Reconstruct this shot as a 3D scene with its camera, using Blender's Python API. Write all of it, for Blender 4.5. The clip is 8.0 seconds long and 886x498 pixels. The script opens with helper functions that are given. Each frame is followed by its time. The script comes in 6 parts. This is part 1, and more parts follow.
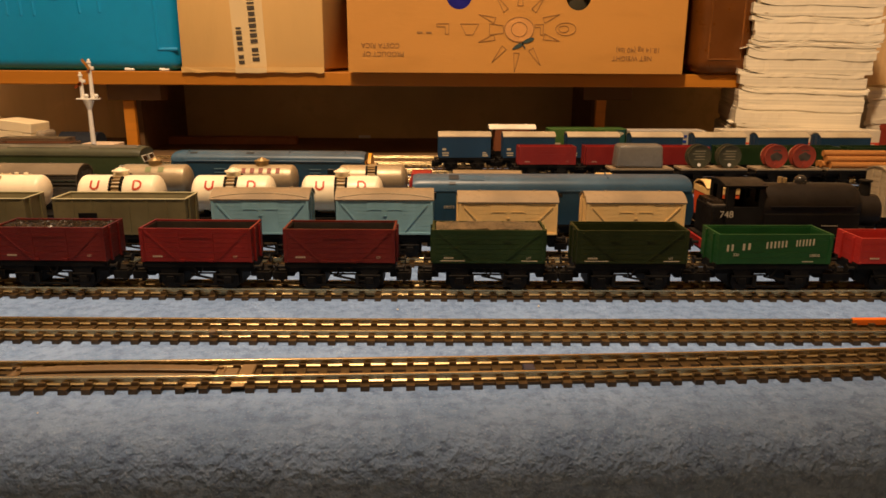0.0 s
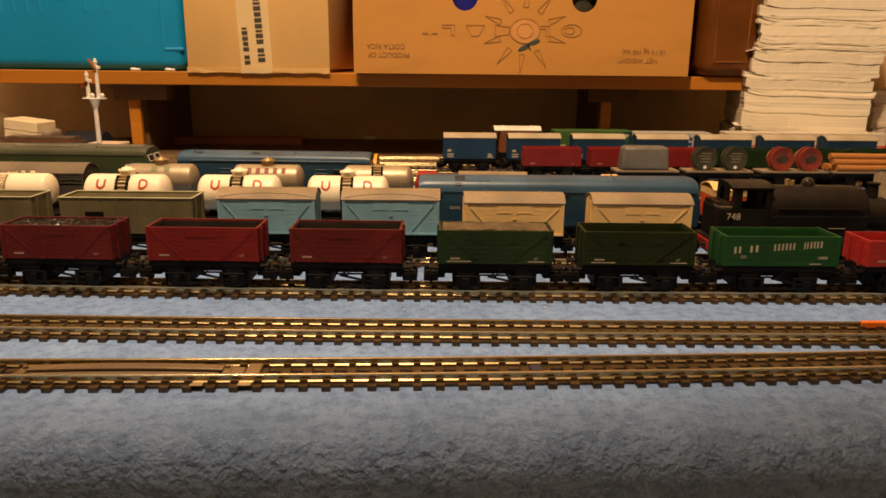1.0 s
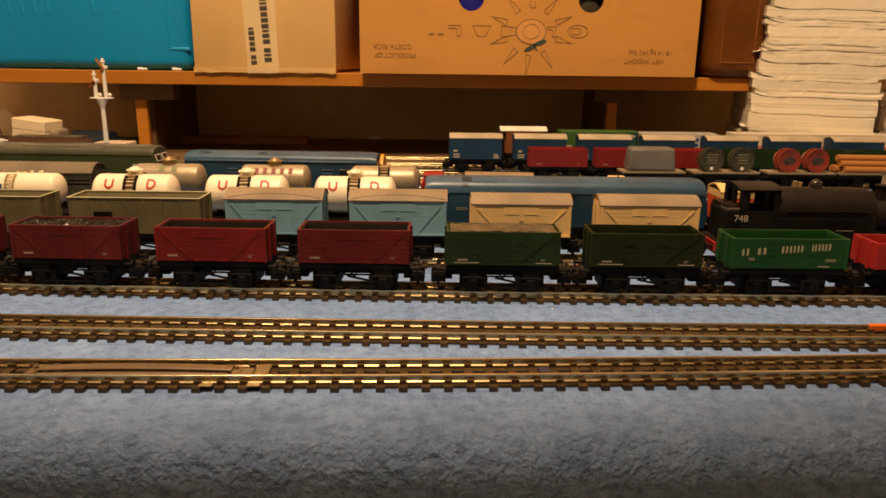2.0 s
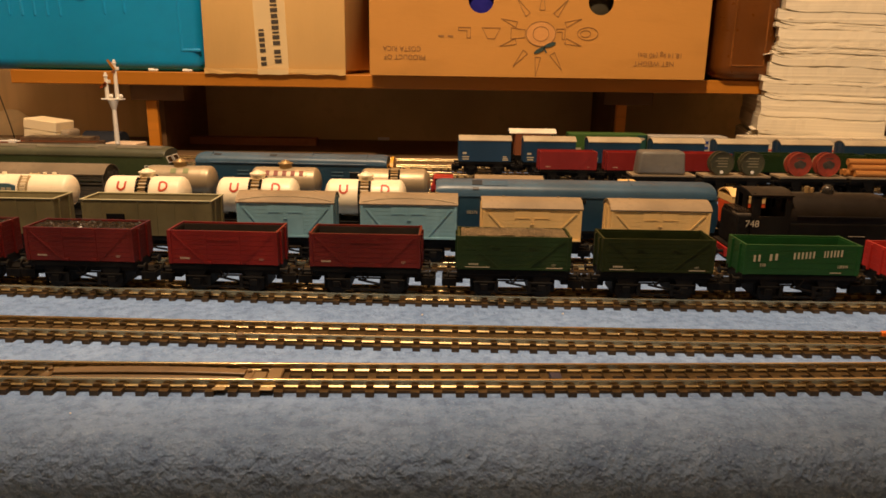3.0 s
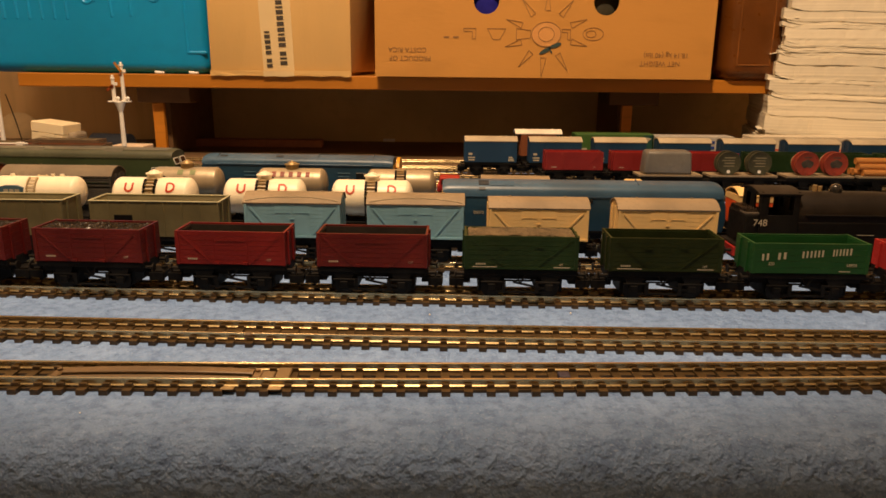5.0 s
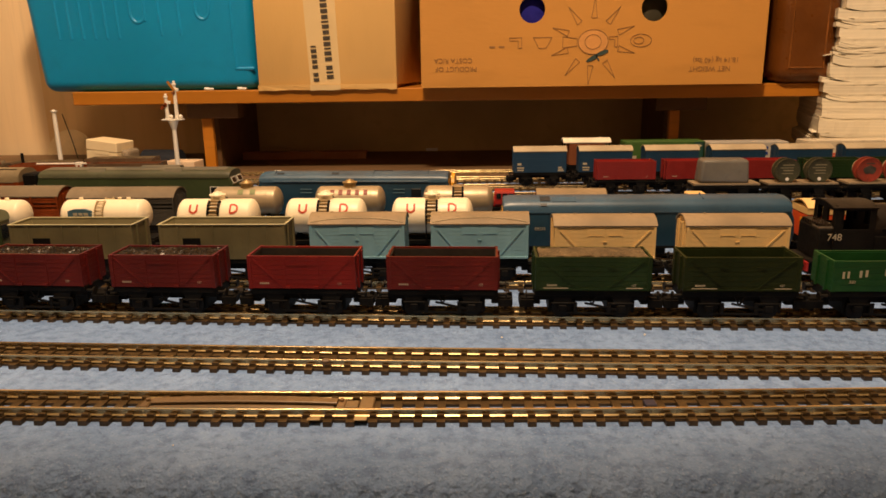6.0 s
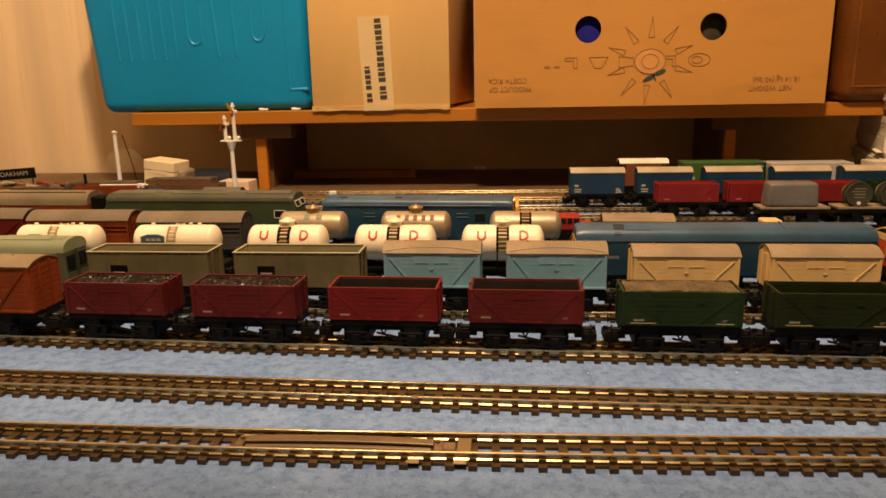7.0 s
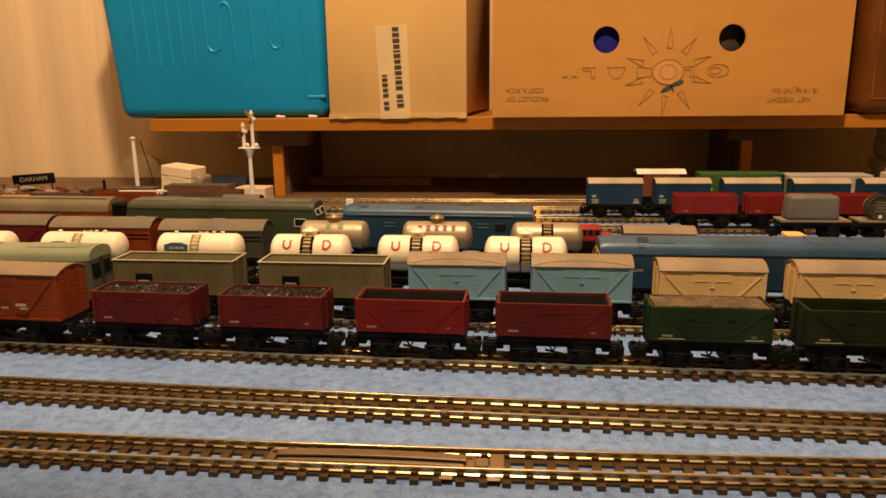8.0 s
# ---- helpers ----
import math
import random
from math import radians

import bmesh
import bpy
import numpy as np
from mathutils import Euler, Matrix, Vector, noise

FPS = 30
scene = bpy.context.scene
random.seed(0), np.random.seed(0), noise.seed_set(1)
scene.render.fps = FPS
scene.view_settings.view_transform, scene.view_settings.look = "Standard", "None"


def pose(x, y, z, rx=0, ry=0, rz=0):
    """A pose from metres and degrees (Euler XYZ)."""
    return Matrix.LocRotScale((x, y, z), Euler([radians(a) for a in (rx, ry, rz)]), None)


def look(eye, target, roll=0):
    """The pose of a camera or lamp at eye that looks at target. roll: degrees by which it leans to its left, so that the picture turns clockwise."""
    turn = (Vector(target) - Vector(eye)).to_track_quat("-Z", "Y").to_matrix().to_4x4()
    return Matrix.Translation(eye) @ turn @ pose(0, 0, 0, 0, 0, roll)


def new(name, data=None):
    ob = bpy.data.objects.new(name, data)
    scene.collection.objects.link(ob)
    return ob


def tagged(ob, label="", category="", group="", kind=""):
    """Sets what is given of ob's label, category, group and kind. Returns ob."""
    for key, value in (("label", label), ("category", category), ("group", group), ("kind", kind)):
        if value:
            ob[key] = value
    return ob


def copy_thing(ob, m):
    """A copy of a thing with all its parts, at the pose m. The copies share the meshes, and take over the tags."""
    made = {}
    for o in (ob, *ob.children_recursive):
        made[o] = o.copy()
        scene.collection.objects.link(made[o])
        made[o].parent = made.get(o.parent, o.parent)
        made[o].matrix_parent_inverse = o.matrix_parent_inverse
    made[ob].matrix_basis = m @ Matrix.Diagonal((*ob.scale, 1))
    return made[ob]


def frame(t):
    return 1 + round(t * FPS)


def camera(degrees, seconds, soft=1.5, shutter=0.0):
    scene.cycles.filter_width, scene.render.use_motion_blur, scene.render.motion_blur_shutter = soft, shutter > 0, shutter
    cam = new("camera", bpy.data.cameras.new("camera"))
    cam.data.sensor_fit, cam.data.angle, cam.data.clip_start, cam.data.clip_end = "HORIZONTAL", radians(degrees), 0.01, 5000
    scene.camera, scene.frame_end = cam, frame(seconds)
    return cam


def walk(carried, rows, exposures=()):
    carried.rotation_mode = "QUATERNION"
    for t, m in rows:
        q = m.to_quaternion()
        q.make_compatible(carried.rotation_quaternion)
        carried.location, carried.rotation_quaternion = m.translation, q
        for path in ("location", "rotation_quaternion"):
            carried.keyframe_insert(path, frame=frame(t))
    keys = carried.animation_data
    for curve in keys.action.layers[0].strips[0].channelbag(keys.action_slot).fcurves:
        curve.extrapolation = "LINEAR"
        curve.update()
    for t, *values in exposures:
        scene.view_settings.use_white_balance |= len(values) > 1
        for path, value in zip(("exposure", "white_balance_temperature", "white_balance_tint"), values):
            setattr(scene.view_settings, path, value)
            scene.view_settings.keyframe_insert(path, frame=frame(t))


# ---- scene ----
cam = camera(64.0, 8.0, soft=1.6)
PATH = [
    (0, (-0.01873, 0.04490, 0.14571), (0.05668, 1.97629, -0.36817), 0.37),
    (0.5, (-0.02037, 0.04493, 0.14612), (0.05551, 1.97725, -0.36415), 0.64),
    (1, (-0.02099, 0.04544, 0.14467), (0.04643, 1.97842, -0.36432), 0.63),
    (1.5, (-0.02198, 0.04532, 0.14525), (0.03992, 1.97819, -0.36480), 0.67),
    (3, (-0.02596, 0.04497, 0.14862), (0.01178, 1.97824, -0.36231), 0.91),
    (3.5, (-0.02715, 0.04464, 0.15074), (0.00098, 1.97852, -0.35851), 0.94),
    (4, (-0.02562, 0.04473, 0.14920), (-0.00188, 1.98016, -0.35436), 0.81),
    (5.3, (-0.02914, 0.04492, 0.14722), (-0.00880, 1.97897, -0.36172), 0.51),
    (5.5, (-0.03299, 0.04480, 0.15296), (-0.03584, 1.97751, -0.36147), 0.11),
    (6, (-0.05099, 0.04931, 0.15883), (-0.11673, 1.98472, -0.34101), -0.81),
    (6.5, (-0.06438, 0.05323, 0.16393), (-0.15217, 1.99297, -0.31537), -1.13),
    (7, (-0.08344, 0.05662, 0.17014), (-0.23437, 1.99567, -0.29602), -1.08),
    (7.5, (-0.08800, 0.05721, 0.17113), (-0.23774, 1.99862, -0.28547), -0.73),
    (8, (-0.09657, 0.05674, 0.17488), (-0.26577, 1.99775, -0.27662), -0.63),
]
walk(cam, [(t, look(eye, target, roll)) for t, eye, target, roll in PATH])

# ---- world and light ----
scene.view_settings.exposure = 0.0
world = bpy.data.worlds.new("room_dimness")
world.use_nodes = True
world.node_tree.nodes["Background"].inputs[0].default_value = (1.0, 0.80, 0.58, 1)
world.node_tree.nodes["Background"].inputs[1].default_value = 0.02
scene.world = world

# Lamp placed by the rail glints; cone edge added to darken the carpet front
LAMP, TILT = (-0.11, 0.17, 1.38), radians(52.4)
bulb = bpy.data.lights.new("key_spot", "SPOT")
bulb.energy, bulb.color, bulb.shadow_soft_size = 109.0, (1.0, 0.665, 0.395), 0.045
bulb.spot_size, bulb.spot_blend = radians(96), 0.14
new("key_spot", bulb).matrix_world = look(LAMP, (LAMP[0], LAMP[1] + math.sin(TILT), LAMP[2] - math.cos(TILT)))

# Unseen fill lamp, added to lift the dark areas under and between things
fill_light = bpy.data.lights.new("fill_lamp", "POINT")
fill_light.energy, fill_light.color, fill_light.shadow_soft_size = 17.0, (1.0, 0.68, 0.42), 0.06
new("fill_lamp", fill_light).location = (-0.50, 0.52, 1.60)


# ---- materials ----
MATS = {}


def mat(name, col, rough=0.5, metal=0.0, var=0.12, scale=120.0, bump=0.0, bscale=900.0, spots=None, rand=0.0, spec=0.5, stretch=None, emit=0.0, spot=(3.0, 0.62, 0.72)):
    """A painted or plain surface: colour varied at two scales, wear in the gloss, fine relief."""
    if name in MATS:
        return MATS[name]
    m = bpy.data.materials.new(name)
    m.use_nodes = True
    nt = m.node_tree
    bs = nt.nodes["Principled BSDF"]
    bs.inputs["Metallic"].default_value = metal
    bs.inputs["Specular IOR Level"].default_value = spec
    tc = nt.nodes.new("ShaderNodeTexCoord")
    vec = tc.outputs["Object"]
    if stretch:
        mp = nt.nodes.new("ShaderNodeMapping")
        mp.inputs["Scale"].default_value = stretch
        nt.links.new(vec, mp.inputs["Vector"])
        vec = mp.outputs["Vector"]

    def tex(s, detail=4.0):
        n = nt.nodes.new("ShaderNodeTexNoise")
        n.inputs["Scale"].default_value, n.inputs["Detail"].default_value = s, detail
        nt.links.new(vec, n.inputs["Vector"])
        return n

    def mix(a, b, f, blend="MIX"):
        n = nt.nodes.new("ShaderNodeMix")
        n.data_type, n.blend_type = "RGBA", blend
        for sock, v in ((n.inputs[0], f), (n.inputs[6], a), (n.inputs[7], b)):
            if isinstance(v, (int, float)):
                sock.default_value = v
            elif isinstance(v, tuple):
                sock.default_value = (*v, 1)
            else:
                nt.links.new(v, sock)
        return n.outputs[2]

    def ramp(src, lo, hi):
        n = nt.nodes.new("ShaderNodeMapRange")
        n.inputs["From Min"].default_value, n.inputs["From Max"].default_value = lo, hi
        nt.links.new(src, n.inputs["Value"])
        return n.outputs["Result"]

    big, small = tex(scale * 0.22, 3.0), tex(scale * 1.7, 6.0)
    dark = tuple(c * (1 - 1.5 * var) for c in col)
    lite = tuple(min(1.0, c * (1 + var) + 0.02 * var) for c in col)
    out = mix(dark, lite, ramp(big.outputs["Fac"], 0.3, 0.7))
    out = mix(out, tuple(c * (1 - var) for c in col), ramp(small.outputs["Fac"], 0.52, 0.75))
    if spots:
        out = mix(out, spots, ramp(tex(scale * spot[0], 3.0).outputs["Fac"], spot[1], spot[2]))
    if rand:
        oi = nt.nodes.new("ShaderNodeObjectInfo")
        hs = nt.nodes.new("ShaderNodeMapRange")
        hs.inputs["To Min"].default_value, hs.inputs["To Max"].default_value = 1 - rand, 1 + rand
        nt.links.new(oi.outputs["Random"], hs.inputs["Value"])
        out = mix(out, hs.outputs["Result"], 1.0, "MULTIPLY")
    nt.links.new(out, bs.inputs["Base Color"])
    rr = nt.nodes.new("ShaderNodeMapRange")
    rr.inputs["To Min"].default_value, rr.inputs["To Max"].default_value = max(0.03, rough - 0.1), min(1.0, rough + 0.12)
    nt.links.new(small.outputs["Fac"], rr.inputs["Value"])
    nt.links.new(rr.outputs["Result"], bs.inputs["Roughness"])
    if bump:
        b = nt.nodes.new("ShaderNodeBump")
        b.inputs["Strength"].default_value, b.inputs["Distance"].default_value = 0.6, bump
        nt.links.new(tex(bscale, 2.0).outputs["Fac"], b.inputs["Height"])
        nt.links.new(b.outputs["Normal"], bs.inputs["Normal"])
    if emit:
        bs.inputs["Emission Color"].default_value, bs.inputs["Emission Strength"].default_value = (*col, 1), emit
    MATS[name] = m
    return m




def carpet(name):
    """Looped blue-grey carpet: tufts in deep relief, darker blue hollows and a few pale fibres."""
    m = bpy.data.materials.new(name)
    m.use_nodes = True
    nt = m.node_tree
    bs = nt.nodes["Principled BSDF"]
    bs.inputs["Roughness"].default_value, bs.inputs["Specular IOR Level"].default_value = 0.95, 0.05
    pos = nt.nodes.new("ShaderNodeTexCoord").outputs["Object"]

    def tex(s, detail, rough=0.6):
        n = nt.nodes.new("ShaderNodeTexNoise")
        n.inputs["Scale"].default_value, n.inputs["Detail"].default_value, n.inputs["Roughness"].default_value = s, detail, rough
        nt.links.new(pos, n.inputs["Vector"])
        return n.outputs["Fac"]

    def step(src, lo, hi, a=0.0, b=1.0):
        n = nt.nodes.new("ShaderNodeMapRange")
        for key, v in (("From Min", lo), ("From Max", hi), ("To Min", a), ("To Max", b)):
            n.inputs[key].default_value = v
        nt.links.new(src, n.inputs["Value"])
        return n.outputs["Result"]

    def mix(a, b, f):
        n = nt.nodes.new("ShaderNodeMix")
        n.data_type = "RGBA"
        for sock, v in ((n.inputs[0], f), (n.inputs[6], a), (n.inputs[7], b)):
            if isinstance(v, tuple):
                sock.default_value = (*v, 1)
            else:
                nt.links.new(v, sock)
        return n.outputs[2]

    tuft, fibre, worn, blot = tex(230, 2.0), tex(800, 3.0), tex(26, 3.0), tex(150, 2.0)
    col = mix((0.158, 0.262, 0.500), (0.204, 0.324, 0.590), step(worn, 0.35, 0.65))
    col = mix(col, (0.088, 0.140, 0.290), step(blot, 0.51, 0.36, 0.0, 0.42))
    col = mix(col, (0.262, 0.388, 0.650), step(blot, 0.53, 0.68, 0.0, 0.27))
    col = mix(col, (0.340, 0.460, 0.680), step(fibre, 0.57, 0.75, 0.0, 0.70))
    nt.links.new(col, bs.inputs["Base Color"])
    low = nt.nodes.new("ShaderNodeBump")
    low.inputs["Strength"].default_value, low.inputs["Distance"].default_value = 0.9, 0.0036
    nt.links.new(tuft, low.inputs["Height"])
    fine = nt.nodes.new("ShaderNodeBump")
    fine.inputs["Strength"].default_value, fine.inputs["Distance"].default_value = 0.4, 0.0008
    nt.links.new(fibre, fine.inputs["Height"])
    nt.links.new(low.outputs["Normal"], fine.inputs["Normal"])
    nt.links.new(fine.outputs["Normal"], bs.inputs["Normal"])
    return m


CLOTH = carpet("blue_carpet")
BLACK = mat("black_plastic", (0.0026, 0.0022, 0.0019), 0.6, var=0.3, scale=200, spec=0.12)
SOOT = mat("weathered_black", (0.0045, 0.0036, 0.0027), 0.55, var=0.35, scale=120, spec=0.13)
WHEEL = mat("dull_wheel_metal", (0.009, 0.0075, 0.006), 0.55, metal=0.2, spec=0.2)
RAILSIDE = mat("tarnished_rail_side", (0.48, 0.37, 0.185), 0.26, metal=0.66, var=0.2, scale=60)
# same rails as RAIL, coloured brighter to carry the glints of the far roads
FARRAIL = mat("far_rail_glint", (0.74, 0.60, 0.34), 0.24, metal=0.95, var=0.05, scale=24)
RAIL = mat("nickel_silver_rail", (0.54, 0.43, 0.24), 0.20, metal=0.78, var=0.12, scale=40)
SLEEPER = mat("brown_sleeper_plastic", (0.064, 0.0392, 0.0142), 0.43, var=0.25, scale=300, rand=0.25, spec=0.35)
MAROON = mat("maroon_wagon_paint", (0.116, 0.0085, 0.0074), 0.42, var=0.2, scale=160, bump=0.00012, spec=0.3)
CRIMSON = mat("bright_red_wagon_paint", (0.34, 0.018, 0.014), 0.45, var=0.14, scale=220)
GREEN = mat("bottle_green_wagon_paint", (0.0110, 0.034, 0.0078), 0.42, var=0.22, scale=160, bump=0.00012, spec=0.3)
DGREEN = mat("dark_olive_wagon_paint", (0.0125, 0.0215, 0.0030), 0.55, var=0.2, scale=220, spec=0.2)
EMERALD = mat("emerald_wagon_paint", (0.006, 0.062, 0.012), 0.5, var=0.15, scale=220, spec=0.35)
INNER = mat("dark_wagon_inside", (0.018, 0.012, 0.0085), 0.7, var=0.3, scale=220)
COAL = mat("coal_load", (0.0125, 0.0068, 0.0026), 0.26, var=0.7, scale=420, spec=0.10)
SAND = mat("sandy_ballast_load", (0.105, 0.072, 0.032), 0.9, var=0.4, scale=420, bump=0.0016, bscale=1300, spots=(0.26, 0.20, 0.11))
HOPPER = mat("olive_grey_paint", (0.138, 0.121, 0.056), 0.5, var=0.17, scale=180)
RIM = mat("pale_olive_rim", (0.42, 0.40, 0.24), 0.5)
VANBLUE = mat("pale_blue_van_paint", (0.205, 0.40, 0.50), 0.42, var=0.12, scale=200)
CREAM = mat("cream_van_paint", (0.76, 0.53, 0.22), 0.5, var=0.08, scale=200)
ROOFGREY = mat("grey_van_roof", (0.250, 0.188, 0.112), 0.65, var=0.16, scale=140)
ROOFPALE = mat("pale_van_roof", (0.44, 0.375, 0.26), 0.6, var=0.12, scale=140)
ORANGE = mat("orange_brown_paint", (0.215, 0.038, 0.0035), 0.55, var=0.22, scale=200, spec=0.25)
BROWN = mat("rust_brown_paint", (0.20, 0.060, 0.018), 0.55, var=0.2, scale=200)
DGREY = mat("dark_grey_paint", (0.050, 0.045, 0.036), 0.55, var=0.2, scale=200)
WHITE = mat("milk_white_paint", (0.90, 0.81, 0.61), 0.38, var=0.07, scale=150)
PLAINWHITE = mat("white_plastic", (0.82, 0.80, 0.74), 0.4, var=0.05)
SILVER = mat("silver_tank_paint", (0.40, 0.33, 0.22), 0.42, metal=0.45, var=0.14, scale=160)
BRASS = mat("brass_dome", (0.42, 0.30, 0.14), 0.4, metal=0.6)
REDLET = mat("red_lettering", (0.48, 0.045, 0.012), 0.5)
WHITELET = mat("white_lettering", (0.46, 0.41, 0.30), 0.5)
GREENLET = mat("green_lettering", (0.20, 0.24, 0.10), 0.5)
LOCOBLUE = mat("rail_blue_paint", (0.010, 0.045, 0.085), 0.4, var=0.15, scale=120)
LOCOROOF = mat("faded_blue_roof", (0.032, 0.084, 0.150), 0.38, var=0.22, scale=110)
LOCOGREEN = mat("loco_green_paint", (0.036, 0.056, 0.020), 0.45, var=0.15, scale=120)
LOCOGREY = mat("loco_grey_roof", (0.135, 0.122, 0.082), 0.6, var=0.15, scale=120)
PALEGREEN = mat("pale_green_roof", (0.245, 0.285, 0.175), 0.5, var=0.12, scale=120)
YELLOW = mat("warning_yellow", (0.75, 0.36, 0.015), 0.45)
GLASSDARK = mat("dark_glazing", (0.012, 0.014, 0.016), 0.12, var=0.1)
NAVY = mat("navy_van_paint", (0.006, 0.038, 0.090), 0.45, var=0.14, scale=180)
CONTGREEN = mat("green_container_paint", (0.045, 0.115, 0.022), 0.5, var=0.12, scale=150)
CONTGREY = mat("grey_container_paint", (0.44, 0.42, 0.38), 0.5, var=0.1, scale=150)
LOGOBLUE = mat("blue_logo", (0.012, 0.045, 0.26), 0.5)
CONTWHITE = mat("white_container_paint", (0.66, 0.58, 0.44), 0.5, var=0.08, scale=150)
FREIGHTRED = mat("freight_red_paint", (0.30, 0.040, 0.020), 0.5, var=0.14, scale=150)
TARP = mat("grey_tarpaulin", (0.155, 0.150, 0.135), 0.36, var=0.2, scale=120, bump=0.0006, bscale=160)
WOODDECK = mat("grey_wood_deck", (0.29, 0.225, 0.140), 0.7, var=0.2, scale=200)
DRUMGREEN = mat("green_drum_face", (0.040, 0.040, 0.017), 0.6, var=0.3, scale=260, spots=(0.13, 0.12, 0.08))
DRUMRED = mat("red_drum_face", (0.25, 0.030, 0.012), 0.6, var=0.25, scale=260, spots=(0.06, 0.06, 0.045))
LOG = mat("orange_timber_log", (0.40, 0.165, 0.035), 0.6, var=0.25, scale=240, stretch=(0.1, 1, 1))
PINE = mat("varnished_pine", (0.54, 0.205, 0.018), 0.36, var=0.2, scale=60, stretch=(0.05, 1, 1), bump=0.0002, bscale=300)
CARD = mat("brown_cardboard", (0.67, 0.43, 0.155), 0.8, var=0.09, scale=22, bump=0.0003, bscale=260, stretch=(1, 1, 0.25))
CARDB = mat("orange_cardboard", (0.50, 0.240, 0.046), 0.72, var=0.07, scale=20, bump=0.0003, bscale=240, stretch=(0.3, 1, 1))
PRINT = mat("brown_box_print", (0.27, 0.14, 0.045), 0.8)
PRINTBLACK = mat("black_box_print", (0.045, 0.036, 0.026), 0.7)
LEAFPRINT = mat("dark_leaf_print", (0.03, 0.06, 0.055), 0.7)
PEACH = mat("peach_print", (0.62, 0.30, 0.085), 0.75)
TAPE = mat("pale_parcel_tape", (0.70, 0.54, 0.29), 0.38, var=0.06, scale=40)
TEAL = mat("teal_plastic", (0.002, 0.275, 0.61), 0.34, var=0.05, scale=30, bump=0.0002, bscale=500)
LEATHER = mat("tan_leather", (0.140, 0.043, 0.0040), 0.30, var=0.22, scale=40, bump=0.0004, bscale=300)
PAPER = mat("stacked_paper", (0.78, 0.715, 0.555), 0.85, var=0.15, scale=90, stretch=(0.04, 0.1, 14), rand=0.08)
BLUEBAG = mat("blue_bag", (0.022, 0.022, 0.30), 0.8, var=0.25, scale=60, spec=0.1)
WALL = mat("cream_woodgrain_panel", (0.84, 0.64, 0.39), 0.55, var=0.09, scale=26, stretch=(3.0, 1, 0.12))
HARDBOARD = mat("dark_hardboard", (0.60, 0.44, 0.21), 0.5, var=0.16, scale=24)
PLASTER = mat("room_plaster", (0.78, 0.72, 0.62), 0.9, var=0.05, scale=6)
CARTON = mat("buff_carton", (0.86, 0.72, 0.46), 0.75, var=0.06, scale=60)


# ---- small builders ----
def box(bm, x0, x1, y0, y1, z0, z1, bev=0.0, seg=1):
    r = bmesh.ops.create_cube(bm, size=1.0, matrix=Matrix.LocRotScale(((x0 + x1) / 2, (y0 + y1) / 2, (z0 + z1) / 2), None, (abs(x1 - x0), abs(y1 - y0), abs(z1 - z0))))
    if bev:
        es = {e for v in r["verts"] for e in v.link_edges}
        bmesh.ops.bevel(bm, geom=list(es), offset=bev, segments=seg, affect="EDGES", profile=0.5)
    return bm


def bx(*a, bev=0.0, seg=1):
    return box(bmesh.new(), *a, bev=bev, seg=seg)


def cyl(bm, c, r, length, axis="y", seg=24, r2=None):
    rot = {"x": Euler((0, radians(90), 0)), "y": Euler((radians(90), 0, 0)), "z": Euler((0, 0, 0))}[axis]
    bmesh.ops.create_cone(bm, cap_ends=True, segments=seg, radius1=r, radius2=r if r2 is None else r2, depth=length, matrix=Matrix.LocRotScale(c, rot, None))
    return bm


def prism(bm, prof, x0, x1):
    """Sweeps a closed profile of (y, z) along x."""
    a = [bm.verts.new((x0, y, z)) for y, z in prof]
    b = [bm.verts.new((x1, y, z)) for y, z in prof]
    n = len(prof)
    for i in range(n):
        bm.faces.new((a[i], a[(i + 1) % n], b[(i + 1) % n], b[i]))
    bm.faces.new(a[::-1])
    bm.faces.new(b)
    bmesh.ops.recalc_face_normals(bm, faces=bm.faces)
    return bm


def strip(bm, p, q, w, d, y):
    """A raised strap in the plane y from p to q, given as (x, z), w wide and d deep towards -y."""
    (x0, z0), (x1, z1) = p, q
    ln, ang = math.hypot(x1 - x0, z1 - z0), math.atan2(z1 - z0, x1 - x0)
    bmesh.ops.create_cube(bm, size=1.0, matrix=Matrix.LocRotScale(((x0 + x1) / 2, y - d / 2 + 0.0001, (z0 + z1) / 2), Euler((0, -ang, 0)), (ln, d + 0.0002, w)))
    return bm


def finish(bm, name, material, smooth=False):
    me = bpy.data.meshes.new(name)
    bm.to_mesh(me)
    bm.free()
    if smooth:
        me.polygons.foreach_set("use_smooth", [True] * len(me.polygons))
        me.set_sharp_from_angle(angle=radians(35))
    me.materials.append(material)
    return me


def slab(b, pts, y0, y1):
    """A flat shape given as (x, z), from y0 in front to y1 behind."""
    f = [b.verts.new((x, y0, z)) for x, z in pts]
    k = [b.verts.new((x, y1, z)) for x, z in pts]
    b.faces.new(f)
    b.faces.new(k[::-1])
    for i in range(len(pts)):
        j = (i + 1) % len(pts)
        b.faces.new((f[i], k[i], k[j], f[j]))
    bmesh.ops.recalc_face_normals(b, faces=b.faces)
    return b


def part(name, bm, material, parent, label="", smooth=False, kind=""):
    ob = new(name, finish(bm, name, material, smooth))
    ob.parent = parent
    return tagged(ob, label=label, kind=kind)


def thing(name, label, category, group="", kind=""):
    return tagged(new(name), label, category, group, kind)


